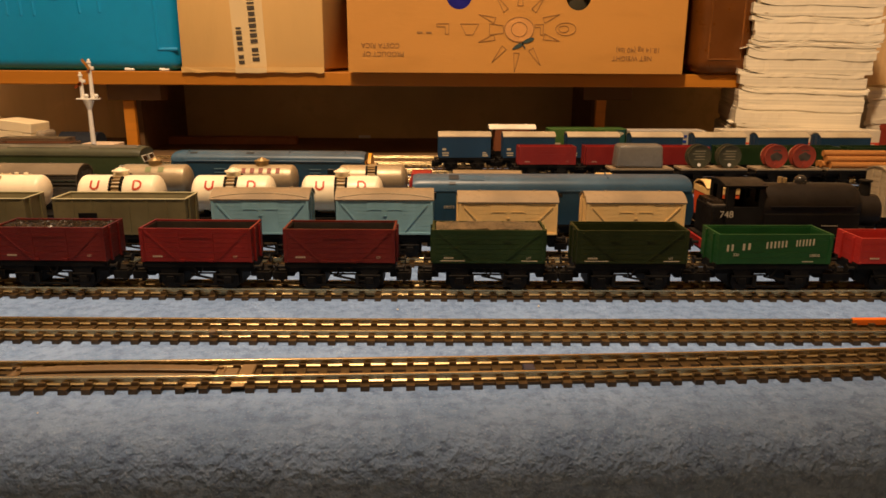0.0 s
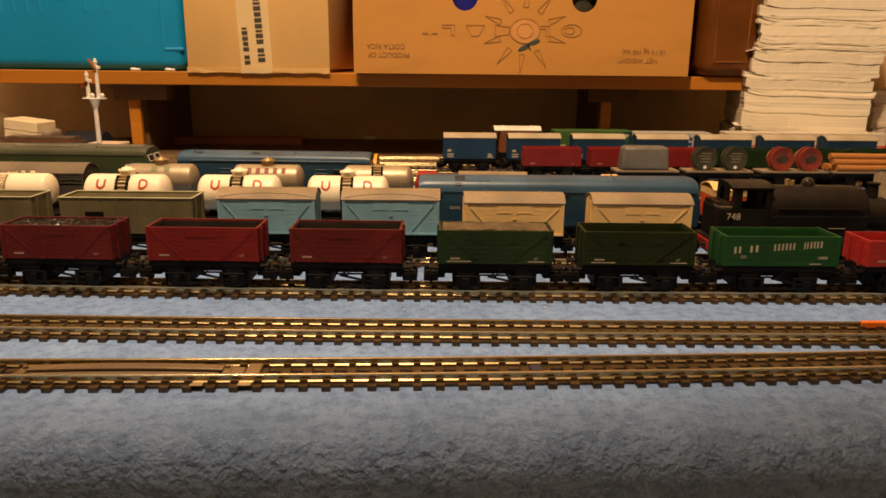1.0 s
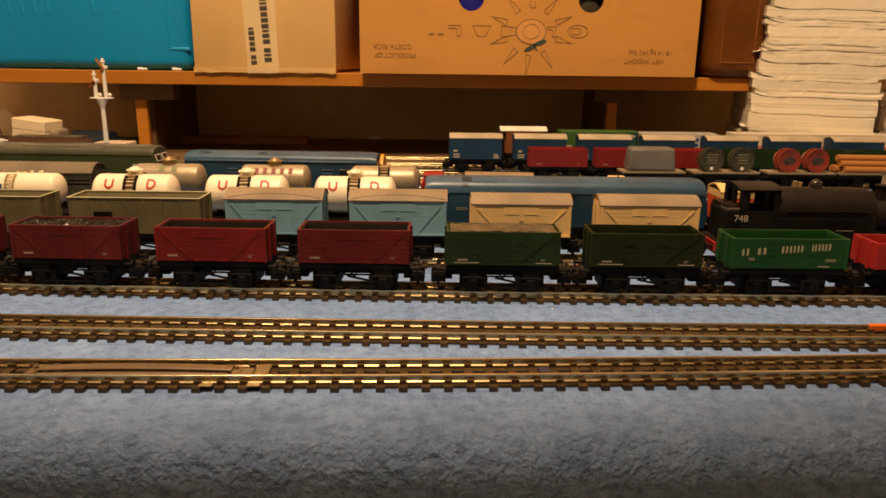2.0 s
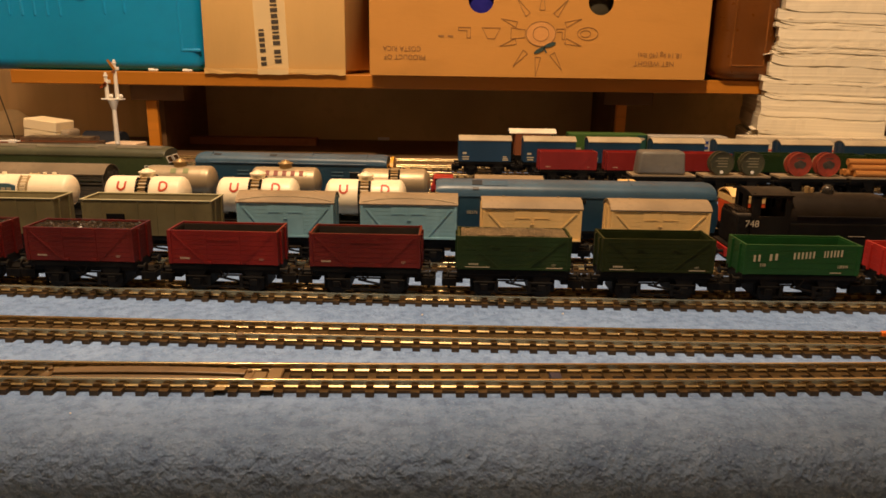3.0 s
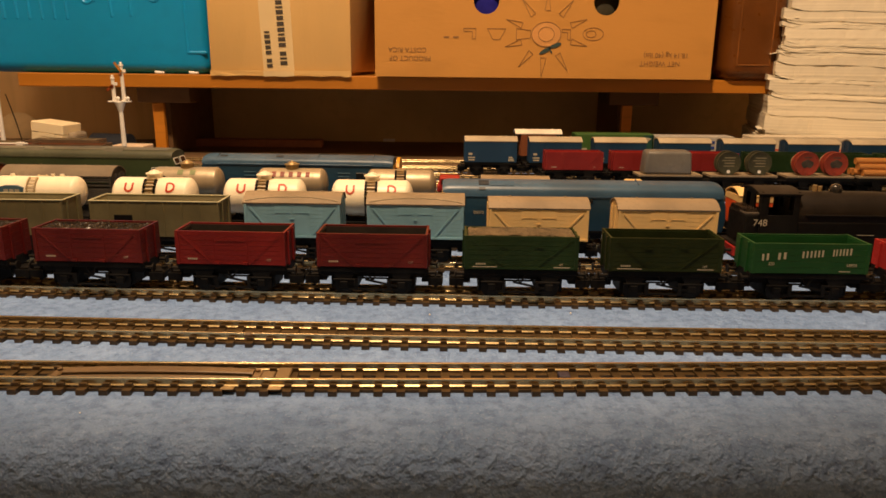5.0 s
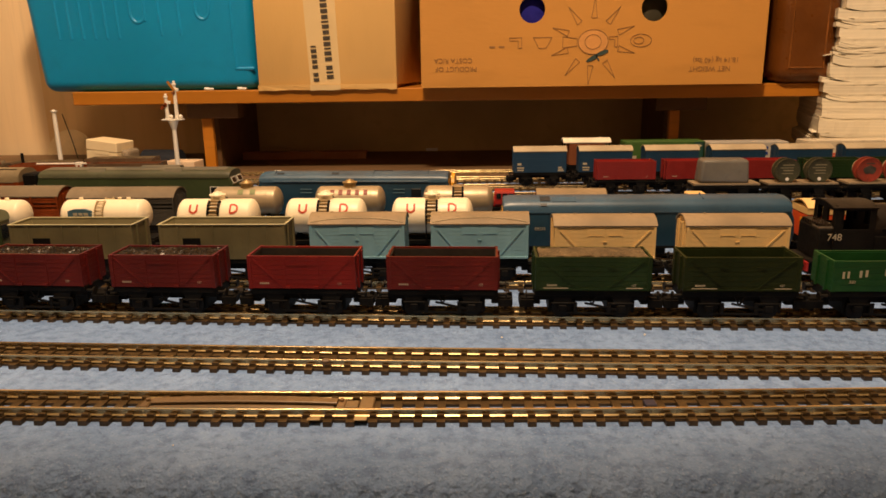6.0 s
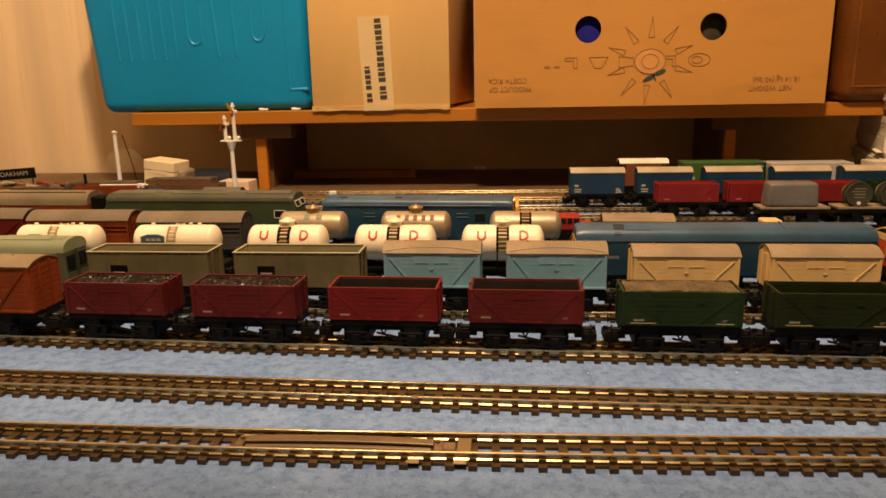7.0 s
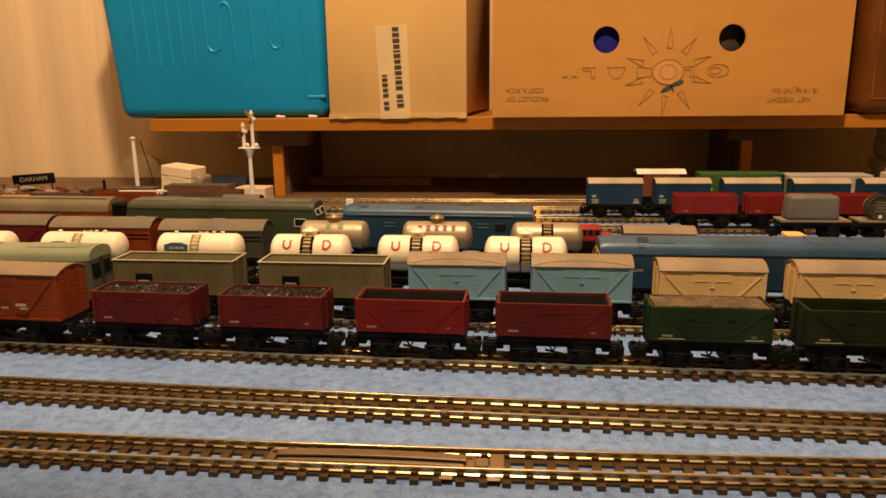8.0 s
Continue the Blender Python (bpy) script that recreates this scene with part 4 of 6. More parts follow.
def tank_wagon(label, L=0.0670, r=0.0148, top=0.0487, paint=WHITE, mark="", ladder="dark", W=0.024, group="white milk tankers", chassis=0.078, dome=True, wb=0.044):
    p = thing("tank_wagon", label, "tank wagon", group)
    zc, zb = top - r, 0.0165
    underframe(p, chassis, W, wb, zb, lever=True)
    part("deck", bx(-chassis / 2, chassis / 2, -W / 2 + 0.002, W / 2 - 0.002, zb, zb + 0.0014, bev=0.0003), BLACK, p)
    for s in (-1, 1):
        part("saddle", bx(s * L * 0.32 - 0.0018, s * L * 0.32 + 0.0018, -0.009, 0.009, zb + 0.0010, zc - r * 0.72), BLACK, p)
    part("barrel", tank_bm(L, r, zc, dome=0.0062), paint, p, smooth=True)
    for bxp in (-L * 0.31, L * 0.31) if mark != "round" else ():
        b = bmesh.new()
        n = 32
        va = [[b.verts.new((bxp + e * 0.0005, (r + 0.00025) * math.cos(2 * math.pi * k / n), zc + (r + 0.00025) * math.sin(2 * math.pi * k / n))) for k in range(n)] for e in (-1, 1)]
        for k in range(n):
            b.faces.new((va[0][k], va[0][(k + 1) % n], va[1][(k + 1) % n], va[1][k]))
        part("band", b, paint, p)
    if dome:
        b = cyl(bmesh.new(), (0, 0, top + 0.0006), 0.0056, 0.0046, "z", 24)
        cyl(b, (0, 0, top + 0.0034), 0.0066, 0.0010, "z", 24)
        cyl(b, (0, 0, top + 0.0047), 0.0052, 0.0016, "z", 20, 0.0034)
        cyl(b, (0, 0, top + 0.0060), 0.0020, 0.0010, "z", 12, 0.0014)
        part("manhole", b, BRASS if paint is SILVER else paint, p, smooth=True)
    if ladder:
        lm = BLACK if ladder == "dark" else mat("tan_ladder_paint", (0.58, 0.46, 0.26), 0.5)
        for s in (-1, 1):
            b = bmesh.new()
            lw_, half = (0.0017, 0.0042) if ladder == "dark" else (0.0008, 0.0032)
            for e in (-half, half):
                n = 9
                for i in range(n):
                    a, c = radians(66 - 78 * i / n), radians(66 - 78 * (i + 1) / n)
                    rr = r + 0.0010
                    m = Matrix.LocRotScale((e, s * rr * (math.cos(a) + math.cos(c)) / 2, zc + rr * (math.sin(a) + math.sin(c)) / 2), Euler((s * -((a + c) / 2 - math.pi / 2), 0, 0)), (lw_, rr * abs(a - c) * 1.1, 0.0014))
                    bmesh.ops.create_cube(b, size=1.0, matrix=m)
                box(b, e - 0.0005, e + 0.0005, s * (r + 0.0012) - 0.0004, s * (r + 0.0012) + 0.0004, zb, zc - 0.001)
            part("ladder_rail", b, lm, p)
            for i in range(7):
                a = radians(63 - 12 * i)
                rr = r + 0.0010
                part("rung", cyl(bmesh.new(), (0, s * rr * math.cos(a), zc + rr * math.sin(a)), 0.0007 if ladder == "dark" else 0.0004, 2 * half, "x", 8), BRASS if ladder == "dark" else lm, p)
    A = radians
    if mark == "ud":
        u = [((-0.0195, A(52)), (-0.0195, A(28)), 0.0016), ((-0.0195, A(30)), (-0.0178, A(23)), 0.0016), ((-0.0178, A(23)), (-0.0155, A(23)), 0.0016), ((-0.0155, A(23)), (-0.0138, A(30)), 0.0016), ((-0.0138, A(28)), (-0.0138, A(52)), 0.0016)]
        d = [((0.0138, A(52)), (0.0138, A(22)), 0.0016), ((0.0138, A(52)), (0.0172, A(51)), 0.0016), ((0.0172, A(51)), (0.0195, A(43)), 0.0016), ((0.0195, A(43)), (0.0195, A(31)), 0.0016), ((0.0195, A(31)), (0.0172, A(23)), 0.0016), ((0.0172, A(23)), (0.0138, A(22)), 0.0016)]
        curved_bars(p, "letter", [u, d], r, zc, REDLET)
    elif mark == "plate":
        b = bmesh.new()
        pts = [(-0.0200, 0.0), (0.0, 0.0), (0.0, 0.0050), (-0.0055, 0.0066), (-0.0145, 0.0066), (-0.0200, 0.0050)]
        slab(b, [(q - 0.006, zc + 0.0005 + z) for q, z in pts], -r - 0.0006, -r + 0.003)
        part("name_plate", b, mat("blue_plate", (0.06, 0.14, 0.20), 0.5), p, "blue name board with worn pale writing")
        lettering(p, -r - 0.0010, [(-0.0195, zc + 0.0030, 0.0035, 0.0022), (-0.0150, zc + 0.0030, 0.0032, 0.0022), (-0.0105, zc + 0.0030, 0.0036, 0.0022)])
    elif mark == "red":
        sh = [[((q + 0.0020, A(56)), (q + 0.0020, A(32)), 0.0036)] for q in (-0.0165, -0.0090, -0.0015, 0.0060, 0.0135)]
        curved_bars(p, "mark_bar", sh, r, zc, mat("dull_red_mark", (0.20, 0.030, 0.012), 0.5))
    elif mark == "green":
        sh = [[((q + 0.0025, A(60)), (q + 0.0025, A(36)), 0.0050)] for q in (-0.0060, 0.0050)]
        curved_bars(p, "mark_bar", sh, r, zc, GREENLET)
    return p


def bogie(p, cx, W=0.026, wb=0.026, wheels=2):
    for s in (-1, 1):
        b = bx(cx - wb / 2 - 0.006, cx + wb / 2 + 0.006, s * (W / 2 - 0.001) - 0.0010, s * (W / 2 - 0.001) + 0.0010, 0.0048, 0.0105, bev=0.0006)
        for i in range(wheels):
            wx = cx - wb / 2 + wb * i / max(1, wheels - 1)
            box(b, wx - 0.0022, wx + 0.0022, s * (W / 2 - 0.001) - 0.0016, s * (W / 2 - 0.001) + 0.0016, 0.0042, 0.0082, bev=0.0004)
            part("wheel", wheel_bm(wx, s), WHEEL, p, smooth=True)
        part("bogie_frame", b, BLACK, p)
    part("bogie_bolster", bx(cx - 0.004, cx + 0.004, -W / 2 + 0.002, W / 2 - 0.002, 0.007, 0.0165), BLACK, p)


def diesel(label, L, paint, roof, hatch=None, W=0.032, zb=0.0120, zs=0.0385, top=0.0518, nose="flat", wins=(), vents=(), yellow=0, wheels=3, name="diesel_locomotive", category="locomotive", frames=None, strip_top=None):
    p = thing(name, label, category)
    x, h = L / 2, W / 2
    slope = 0.010 if nose else 0.0006
    # lower body, with raked cab fronts
    b = bmesh.new()
    prof_z = [(zb, 0.0015), (zb + 0.010, 0.0), (zs - 0.006, 0.0010), (zs, slope * 0.35)]
    rows = []
    for z, ins in prof_z:
        hh = h if z > zb else h - 0.001
        rows.append([b.verts.new(q) for q in ((-x + ins, -hh, z), (x - ins, -hh, z), (x - ins + 0.0, hh, z), (-x + ins, hh, z))])
    for a, c in zip(rows, rows[1:]):
        for i in range(4):
            b.faces.new((a[i], a[(i + 1) % 4], c[(i + 1) % 4], c[i]))
    b.faces.new(rows[0][::-1])
    b.faces.new(rows[-1])
    bmesh.ops.recalc_face_normals(b, faces=b.faces)
    bmesh.ops.bevel(b, geom=[e for e in b.edges if abs(e.verts[0].co.z - e.verts[1].co.z) > 0.002], offset=0.0016, segments=3, affect="EDGES", profile=0.5)
    part("body", b, paint, p, smooth=True)
    # domed roof, ends swept down
    b = bmesh.new()
    n, m = 14, 20
    grid = []
    for i in range(m + 1):
        t = i / m
        u = -x + slope * 0.35 + (2 * x - slope * 0.7) * (0.5 - 0.5 * math.cos(math.pi * t))
        end = max(0.0, 1 - min(u + x, x - u) / (0.008 if nose else 0.0012))
        f = math.sqrt(max(0.0, 1 - end ** 2)) if nose else (1.0 if end < 0.9 else 0.96)
        tz = zs + (top - zs) * max(0.15, f)
        grid.append([b.verts.new((u, -h * 1.004 * math.cos(math.pi * j / n), zs + (tz - zs) * math.sin(math.pi * j / n) ** 0.72)) for j in range(n + 1)])
    for a, c in zip(grid, grid[1:]):
        for j in range(n):
            b.faces.new((a[j], a[j + 1], c[j + 1], c[j]))
    b.faces.new(grid[0])
    b.faces.new(grid[-1][::-1])
    bmesh.ops.recalc_face_normals(b, faces=b.faces)
    part("roof", b, roof, p, smooth=True)
    if strip_top:
        b = bmesh.new()
        rows = []
        for u in (-x + 0.009, -x * 0.5, 0.0, x * 0.5, x - 0.009):
            rows.append([b.verts.new((u, -h * 1.004 * math.cos(math.pi * j / n), zs + 0.0004 + (top - zs) * math.sin(math.pi * j / n) ** 0.72)) for j in range(4, 11)])
        for a, c in zip(rows, rows[1:]):
            for j in range(6):
                b.faces.new((a[j], a[j + 1], c[j + 1], c[j]))
        bmesh.ops.recalc_face_normals(b, faces=b.faces)
        part("roof_panel", b, strip_top, p, "dusty grey roof panel", smooth=True)
    for s in (-1, 1):
        part("cantrail", bx(-x + 0.006, x - 0.006, s * (h + 0.0001) - 0.0004, s * (h + 0.0001) + 0.0004, zs - 0.0006, zs + 0.0004), roof, p)
        part("solebar", bx(-x + 0.004, x - 0.004, s * (h - 0.002) - 0.001, s * (h - 0.002) + 0.001, zb - 0.002, zb - 0.0001), BLACK, p)
        for wx, wz, ww, wh in wins:
            part("window", bx(wx - ww / 2, wx + ww / 2, s * h - 0.0005, s * h + 0.0005, wz - wh / 2, wz + wh / 2, bev=0.0003), GLASSDARK, p)
            if frames:
                for ax, bx_, az, bz in ((wx - ww / 2 - 0.0005, wx + ww / 2 + 0.0005, wz - wh / 2 - 0.0005, wz - wh / 2), (wx - ww / 2 - 0.0005, wx + ww / 2 + 0.0005, wz + wh / 2, wz + wh / 2 + 0.0005), (wx - ww / 2 - 0.0005, wx - ww / 2, wz - wh / 2, wz + wh / 2), (wx + ww / 2, wx + ww / 2 + 0.0005, wz - wh / 2, wz + wh / 2)):
                    part("window_frame", bx(ax, bx_, s * h - 0.0007, s * h + 0.0007, az, bz), frames, p, "pale window frame")

        def sheet(corners, lift=0.0002, s=s):
            """A thin sheet on the raked cab front: corners as (y, z)."""
            bb = bmesh.new()
            rows = []
            for off in (-0.0004, lift):
                rows.append([bb.verts.new((s * (x + off - 0.0010 * min(1.0, max(0.0, (z - zb - 0.010) / (zs - zb - 0.016))) - (slope * 0.35 - 0.0010) * max(0.0, (z - zs + 0.006) / 0.006)), y, z)) for y, z in corners])
            bb.faces.new(rows[0])
            bb.faces.new(rows[1][::-1])
            n_ = len(corners)
            for i in range(n_):
                bb.faces.new((rows[0][i], rows[0][(i + 1) % n_], rows[1][(i + 1) % n_], rows[1][i]))
            bmesh.ops.recalc_face_normals(bb, faces=bb.faces)
            return bb

        def pane(ya, yb, za, zt):
            return [(ya, za), (yb, za), (yb, zt), (ya, zt)]

        if nose:
            if yellow and (yellow == 2 or yellow == s):
                part("warning_panel", sheet(pane(-h + 0.0016, h - 0.0016, zb + 0.0006, zs - 0.0062)), YELLOW, p, "yellow warning panel")
                part("warning_panel", sheet(pane(-h + 0.0016, h - 0.0016, zs - 0.0060, zs - 0.0002)), YELLOW, p, "yellow window surround")
                for d in (-1, 1):
                    part("warning_panel", bx(*sorted((s * (x - 0.0052), s * (x - 0.0010))), *sorted((d * h, d * (h + 0.0003))), zb + 0.001, zs - 0.0065), YELLOW, p, "yellow warning panel")
            for d in (-1, 1):
                c = d * 0.0074
                part("windscreen", sheet(pane(c - 0.0052, c + 0.0052, zs - 0.0058, zs - 0.0006), 0.0004), GLASSDARK, p)
                if frames:
                    for ya, yb, za, zt in ((c - 0.0056, c + 0.0056, zs - 0.0062, zs - 0.0058), (c - 0.0056, c + 0.0056, zs - 0.0006, zs - 0.0002), (c - 0.0056, c - 0.0052, zs - 0.0058, zs - 0.0006), (c + 0.0052, c + 0.0056, zs - 0.0058, zs - 0.0006)):
                        part("window_frame", sheet(pane(ya, yb, za, zt), 0.0006), frames, p, "pale window frame")
        for d in (-1, 1):
            bb = cyl(bmesh.new(), (s * (x + 0.0022), d * 0.0115, 0.0135), 0.0012, 0.0050, "x", 12)
            cyl(bb, (s * (x + 0.0048), d * 0.0115, 0.0135), 0.0030, 0.0009, "x", 16)
            part("buffer", bb, BLACK, p, smooth=True)
        bogie(p, s * (x - 0.034), W - 0.004, 0.030 if wheels == 3 else 0.026, wheels)
        part("coupling", bx(s * (x - 0.002), s * (x + 0.008), -0.004, 0.004, 0.0070, 0.0086), BLACK, p)
    for vx, vy, vw, vd, *other in vents:
        zz = zs + (top - zs) * max(0.0, 1 - (vy / h) ** 2) ** 0.36
        bb = bmesh.new()
        bmesh.ops.create_cube(bb, size=1.0, matrix=pose(vx, vy, zz - 0.0002, -math.degrees(math.asin(max(-1, min(1, vy / h)))) * 0.75, 0, 0) @ Matrix.Diagonal((vw, vd, 0.0012, 1)))
        part("roof_grille", bb, other[0] if other else hatch if hatch else mat("dark_blue_hatch", (0.004, 0.014, 0.028), 0.5) if paint is LOCOBLUE else mat("hatch_grey", (0.085, 0.080, 0.055), 0.6), p)
    part("fuel_tank", bx(-0.018, 0.018, -0.011, 0.011, 0.004, zb - 0.0002, bev=0.001), BLACK, p)
    return p


def put(ob, road, x, flip=False):
    ob.matrix_basis = on_road(road, x, flip=flip)
    return ob


# third road: open wagons nearest the aisle
coal_wagon = put(open_wagon("maroon plank-sided open wagon heaped with coal", MAROON, load=COAL, seed=2), "third", -0.3310)
copy_thing(coal_wagon, on_road("third", -0.2435))
put(open_wagon("bright maroon open wagon, empty, dark inside", mat("brighter_maroon_paint", (0.180, 0.0098, 0.0086), 0.42, var=0.16, scale=160, bump=0.00012, spec=0.3)), "third", -0.1535)
put(open_wagon("maroon open wagon, empty, worn inside", MAROON), "third", -0.0655)
put(open_wagon("dark green open wagon with a level sandy load", GREEN, L=0.0700, load=SAND, straps="mineral", inside=GREEN, seed=5), "third", 0.0265)
put(open_wagon("dark olive open wagon, empty", DGREEN, L=0.0690, straps="mineral", inside=DGREEN), "third", 0.1150)
aw = put(open_wagon("emerald green open wagon with pale lettering bars", EMERALD, L=0.0715, H=0.0190, planks=5, straps="none", inside=EMERALD, detail=False), "third", 0.2035)
for lx, lw in ((-0.0280, 0.0042), (-0.0178, 0.0050), (-0.0038, 0.0036), (0.0010, 0.0034), (0.0056, 0.0034), (0.0143, 0.0026), (0.0184, 0.0030), (0.0226, 0.0034)):
    lz = 0.0305 + lx * 0.072
    for e in (-0.34, 0.34):
        bx0 = lx + e * lw
        part("lettering_bar", strip(bmesh.new(), (bx0 - lw * 0.15, lz + e * lw * 0.1), (bx0 + lw * 0.15, lz + e * lw * 0.1), 0.0042, 0.00010, -0.01305), WHITELET, aw)
text_part("wagon_number", "320", 0.0026, WHITELET, aw, facing(-0.0240, -0.01312, 0.0241))
text_part("wagon_home", "LEEDS", 0.0024, WHITELET, aw, facing(0.0255, -0.01312, 0.0236))
lettering(aw, -0.01305, [(0.0215, 0.0197, 0.0070, 0.0005)])
put(open_wagon("bright red low-sided open wagon", CRIMSON, L=0.070, H=0.0165, planks=4, straps="none", inside=CRIMSON), "third", 0.2920)
ov = put(van("orange-brown planked goods van with a grey curved roof", ORANGE, ROOFGREY, L=0.082, W=0.029, eave=0.0496, rise=0.0042, group="vans on the third road"), "third", -0.4285)
lettering(ov, -0.0165, [(0.014, 0.029, 0.0075, 0.0018), (0.016, 0.0265, 0.0055, 0.0012), (0.002, 0.0268, 0.0050, 0.0012)])

# fourth road: olive mineral wagons, pale blue and cream vans, black engine
hop = put(hopper_wagon("olive-grey steel mineral wagon, empty, pale rim"), "fourth", -0.3415)
copy_thing(hop, on_road("fourth", -0.2285))
bvan = put(van("pale blue planked van with a grey curved roof", VANBLUE, ROOFGREY, group="pale blue vans", rain=True), "fourth", -0.1295)
copy_thing(bvan, on_road("fourth", -0.0410))
cvan = put(van("cream planked van with a grey-brown curved roof", CREAM, ROOFGREY, L=0.0710, eave=0.0420, rise=0.0058, group="cream vans", planks=8), "fourth", 0.0475)
copy_thing(cvan, on_road("fourth", 0.1395))
rc = put(diesel("pale green roofed diesel railcar end", 0.20, mat("grey_green_paint", (0.105, 0.112, 0.062), 0.5, var=0.16, scale=120), PALEGREEN, hatch=PALEGREEN, top=0.0520, zs=0.0425, W=0.030, nose="", vents=((0.066, -0.0035, 0.040, 0.009), (0.0, -0.0035, 0.040, 0.009), (0.090, -0.0035, 0.010, 0.006)), name="railcar", category="railcar"), "fourth", -0.5055)

for d in (-1, 1):
    part("end_window", bx(0.0992, 0.1004, d * 0.0072 - 0.0048, d * 0.0072 + 0.0048, 0.0290, 0.0400, bev=0.0003), GLASSDARK, rc)
part("end_post", bx(0.0994, 0.1010, -0.0012, 0.0012, 0.0150, 0.0430), LOCOGREEN, rc)


DUSTED = mat("dusty_brown_black", (0.0105, 0.0068, 0.0038), 0.5, var=0.4, scale=90, spec=0.2, bump=0.0001)


def black_engine():
    p = thing("steam_locomotive", "matt black steam tank engine with pale cab number", "locomotive")
    f = -0.0165
    part("running_plate", bx(-0.088, 0.048, f, -f, 0.0155, 0.0172, bev=0.0003), SOOT, p)
    part("side_frame", bx(-0.085, 0.046, -0.0075, 0.0075, 0.0050, 0.0154), SOOT, p)
    b = bx(-0.084, -0.0742, f + 0.0006, -f - 0.0006, 0.0173, 0.0400, bev=0.0010, seg=2)
    part("bunker", b, SOOT, p)
    b = prism(bmesh.new(), [(f + 0.002, 0.0402), (-f - 0.002, 0.0402), (-f - 0.004, 0.0432), (f + 0.004, 0.0432)], -0.0835, -0.0745)
    part("bunker_coal", b, COAL, p)
    part("bunker_slope", bx(-0.0838, -0.0744, f + 0.001, f + 0.012, 0.0401, 0.0412), mat("worn_grey_top", (0.12, 0.10, 0.075), 0.6, var=0.3, scale=160), p)
    # cab with window openings
    for s in (-1, 1):
        y0, y1 = sorted((s * (-f), s * (-f - 0.0012)))
        for a in ((-0.0740, -0.0470, 0.0173, 0.0395), (-0.0740, -0.0685, 0.0395, 0.0545), (-0.0510, -0.0470, 0.0395, 0.0545), (-0.0685, -0.0510, 0.0528, 0.0552)):
            part("cab_side", bx(a[0], a[1], y0, y1, a[2], a[3]), SOOT, p)
    for cx in (-0.0732, -0.0478):
        for ya, yb, za, zb2 in ((-0.0150, 0.0150, 0.0173, 0.0415), (-0.0150, -0.0110, 0.0415, 0.0524), (-0.0040, 0.0040, 0.0415, 0.0524), (0.0110, 0.0150, 0.0415, 0.0524), (-0.0150, 0.0150, 0.0524, 0.0562)):
            part("cab_front", bx(cx - 0.0006, cx + 0.0006, ya, yb, za, zb2), SOOT, p)
    part("cab_roof", prism(bmesh.new(), arc_roof(0.033, 0.0550, 0.0030), -0.0765, -0.0462), DUSTED, p, "dusty black cab roof")
    b = bmesh.new()
    rows = []
    for u, k in ((-0.0468, 1.0), (0.0140, 1.0), (0.0190, 0.985), (0.0224, 0.945), (0.0246, 0.88), (0.0254, 0.80)):
        rows.append([b.verts.new((u, 0.0162 * k * math.cos(math.pi * q / 18), 0.0385 + 0.0162 * k * math.sin(math.pi * q / 18))) for q in range(36)])
    for u, v in zip(rows, rows[1:]):
        for q in range(36):
            b.faces.new((u[q], u[(q + 1) % 36], v[(q + 1) % 36], v[q]))
    b.faces.new(rows[0])
    b.faces.new(rows[-1][::-1])
    bmesh.ops.recalc_face_normals(b, faces=b.faces)
    part("saddle_tank", b, DUSTED, p, "dusty brown-black tank with a rounded front edge", smooth=True)
    part("smokebox", cyl(bmesh.new(), (0.0330, 0, 0.0345), 0.0118, 0.0170, "x", 36), DUSTED, p, smooth=True)
    part("smokebox_door", cyl(bmesh.new(), (0.0425, 0, 0.0345), 0.0096, 0.0022, "x", 28, 0.0080), SOOT, p, smooth=True)
    for s in (-1, 1):
        part("side_tank", bx(-0.0466, 0.0240, s * 0.0100 - 0.0062, s * 0.0100 + 0.0062, 0.0173, 0.0350, bev=0.0010, seg=2), SOOT, p)
        part("handrail", cyl(bmesh.new(), (-0.0120, s * 0.0166, 0.0400), 0.0005, 0.060, "x", 8), WHEEL, p)
    b = cyl(bmesh.new(), (-0.0150, 0, 0.0545), 0.0044, 0.0040, "z", 20)
    bmesh.ops.create_uvsphere(b, u_segments=20, v_segments=10, radius=0.0044, matrix=Matrix.Translation((-0.0150, 0, 0.0560)))
    part("dome", b, mat("polished_black", (0.02, 0.018, 0.016), 0.12), p, smooth=True)
    b = cyl(bmesh.new(), (-0.0300, 0, 0.0560), 0.0016, 0.0060, "z", 12)
    cyl(b, (-0.0262, 0, 0.0555), 0.0014, 0.0052, "z", 12)
    part("safety_valve", b, BRASS, p, smooth=True)
    b = cyl(bmesh.new(), (0.0335, 0, 0.0505), 0.0042, 0.0110, "z", 20, 0.0036)
    cyl(b, (0.0335, 0, 0.0563), 0.0046, 0.0012, "z", 20)
    part("chimney", b, SOOT, p, smooth=True)
    for wx in (-0.042, -0.008, 0.026):
        for s in (-1, 1):
            b = cyl(bmesh.new(), (wx, s * 0.0095, 0.0090), 0.0090, 0.0024, "y", 28)
            cyl(b, (wx, s * 0.0080, 0.0090), 0.0098, 0.0006, "y", 28)
            part("driving_wheel", b, SOOT, p, smooth=True)
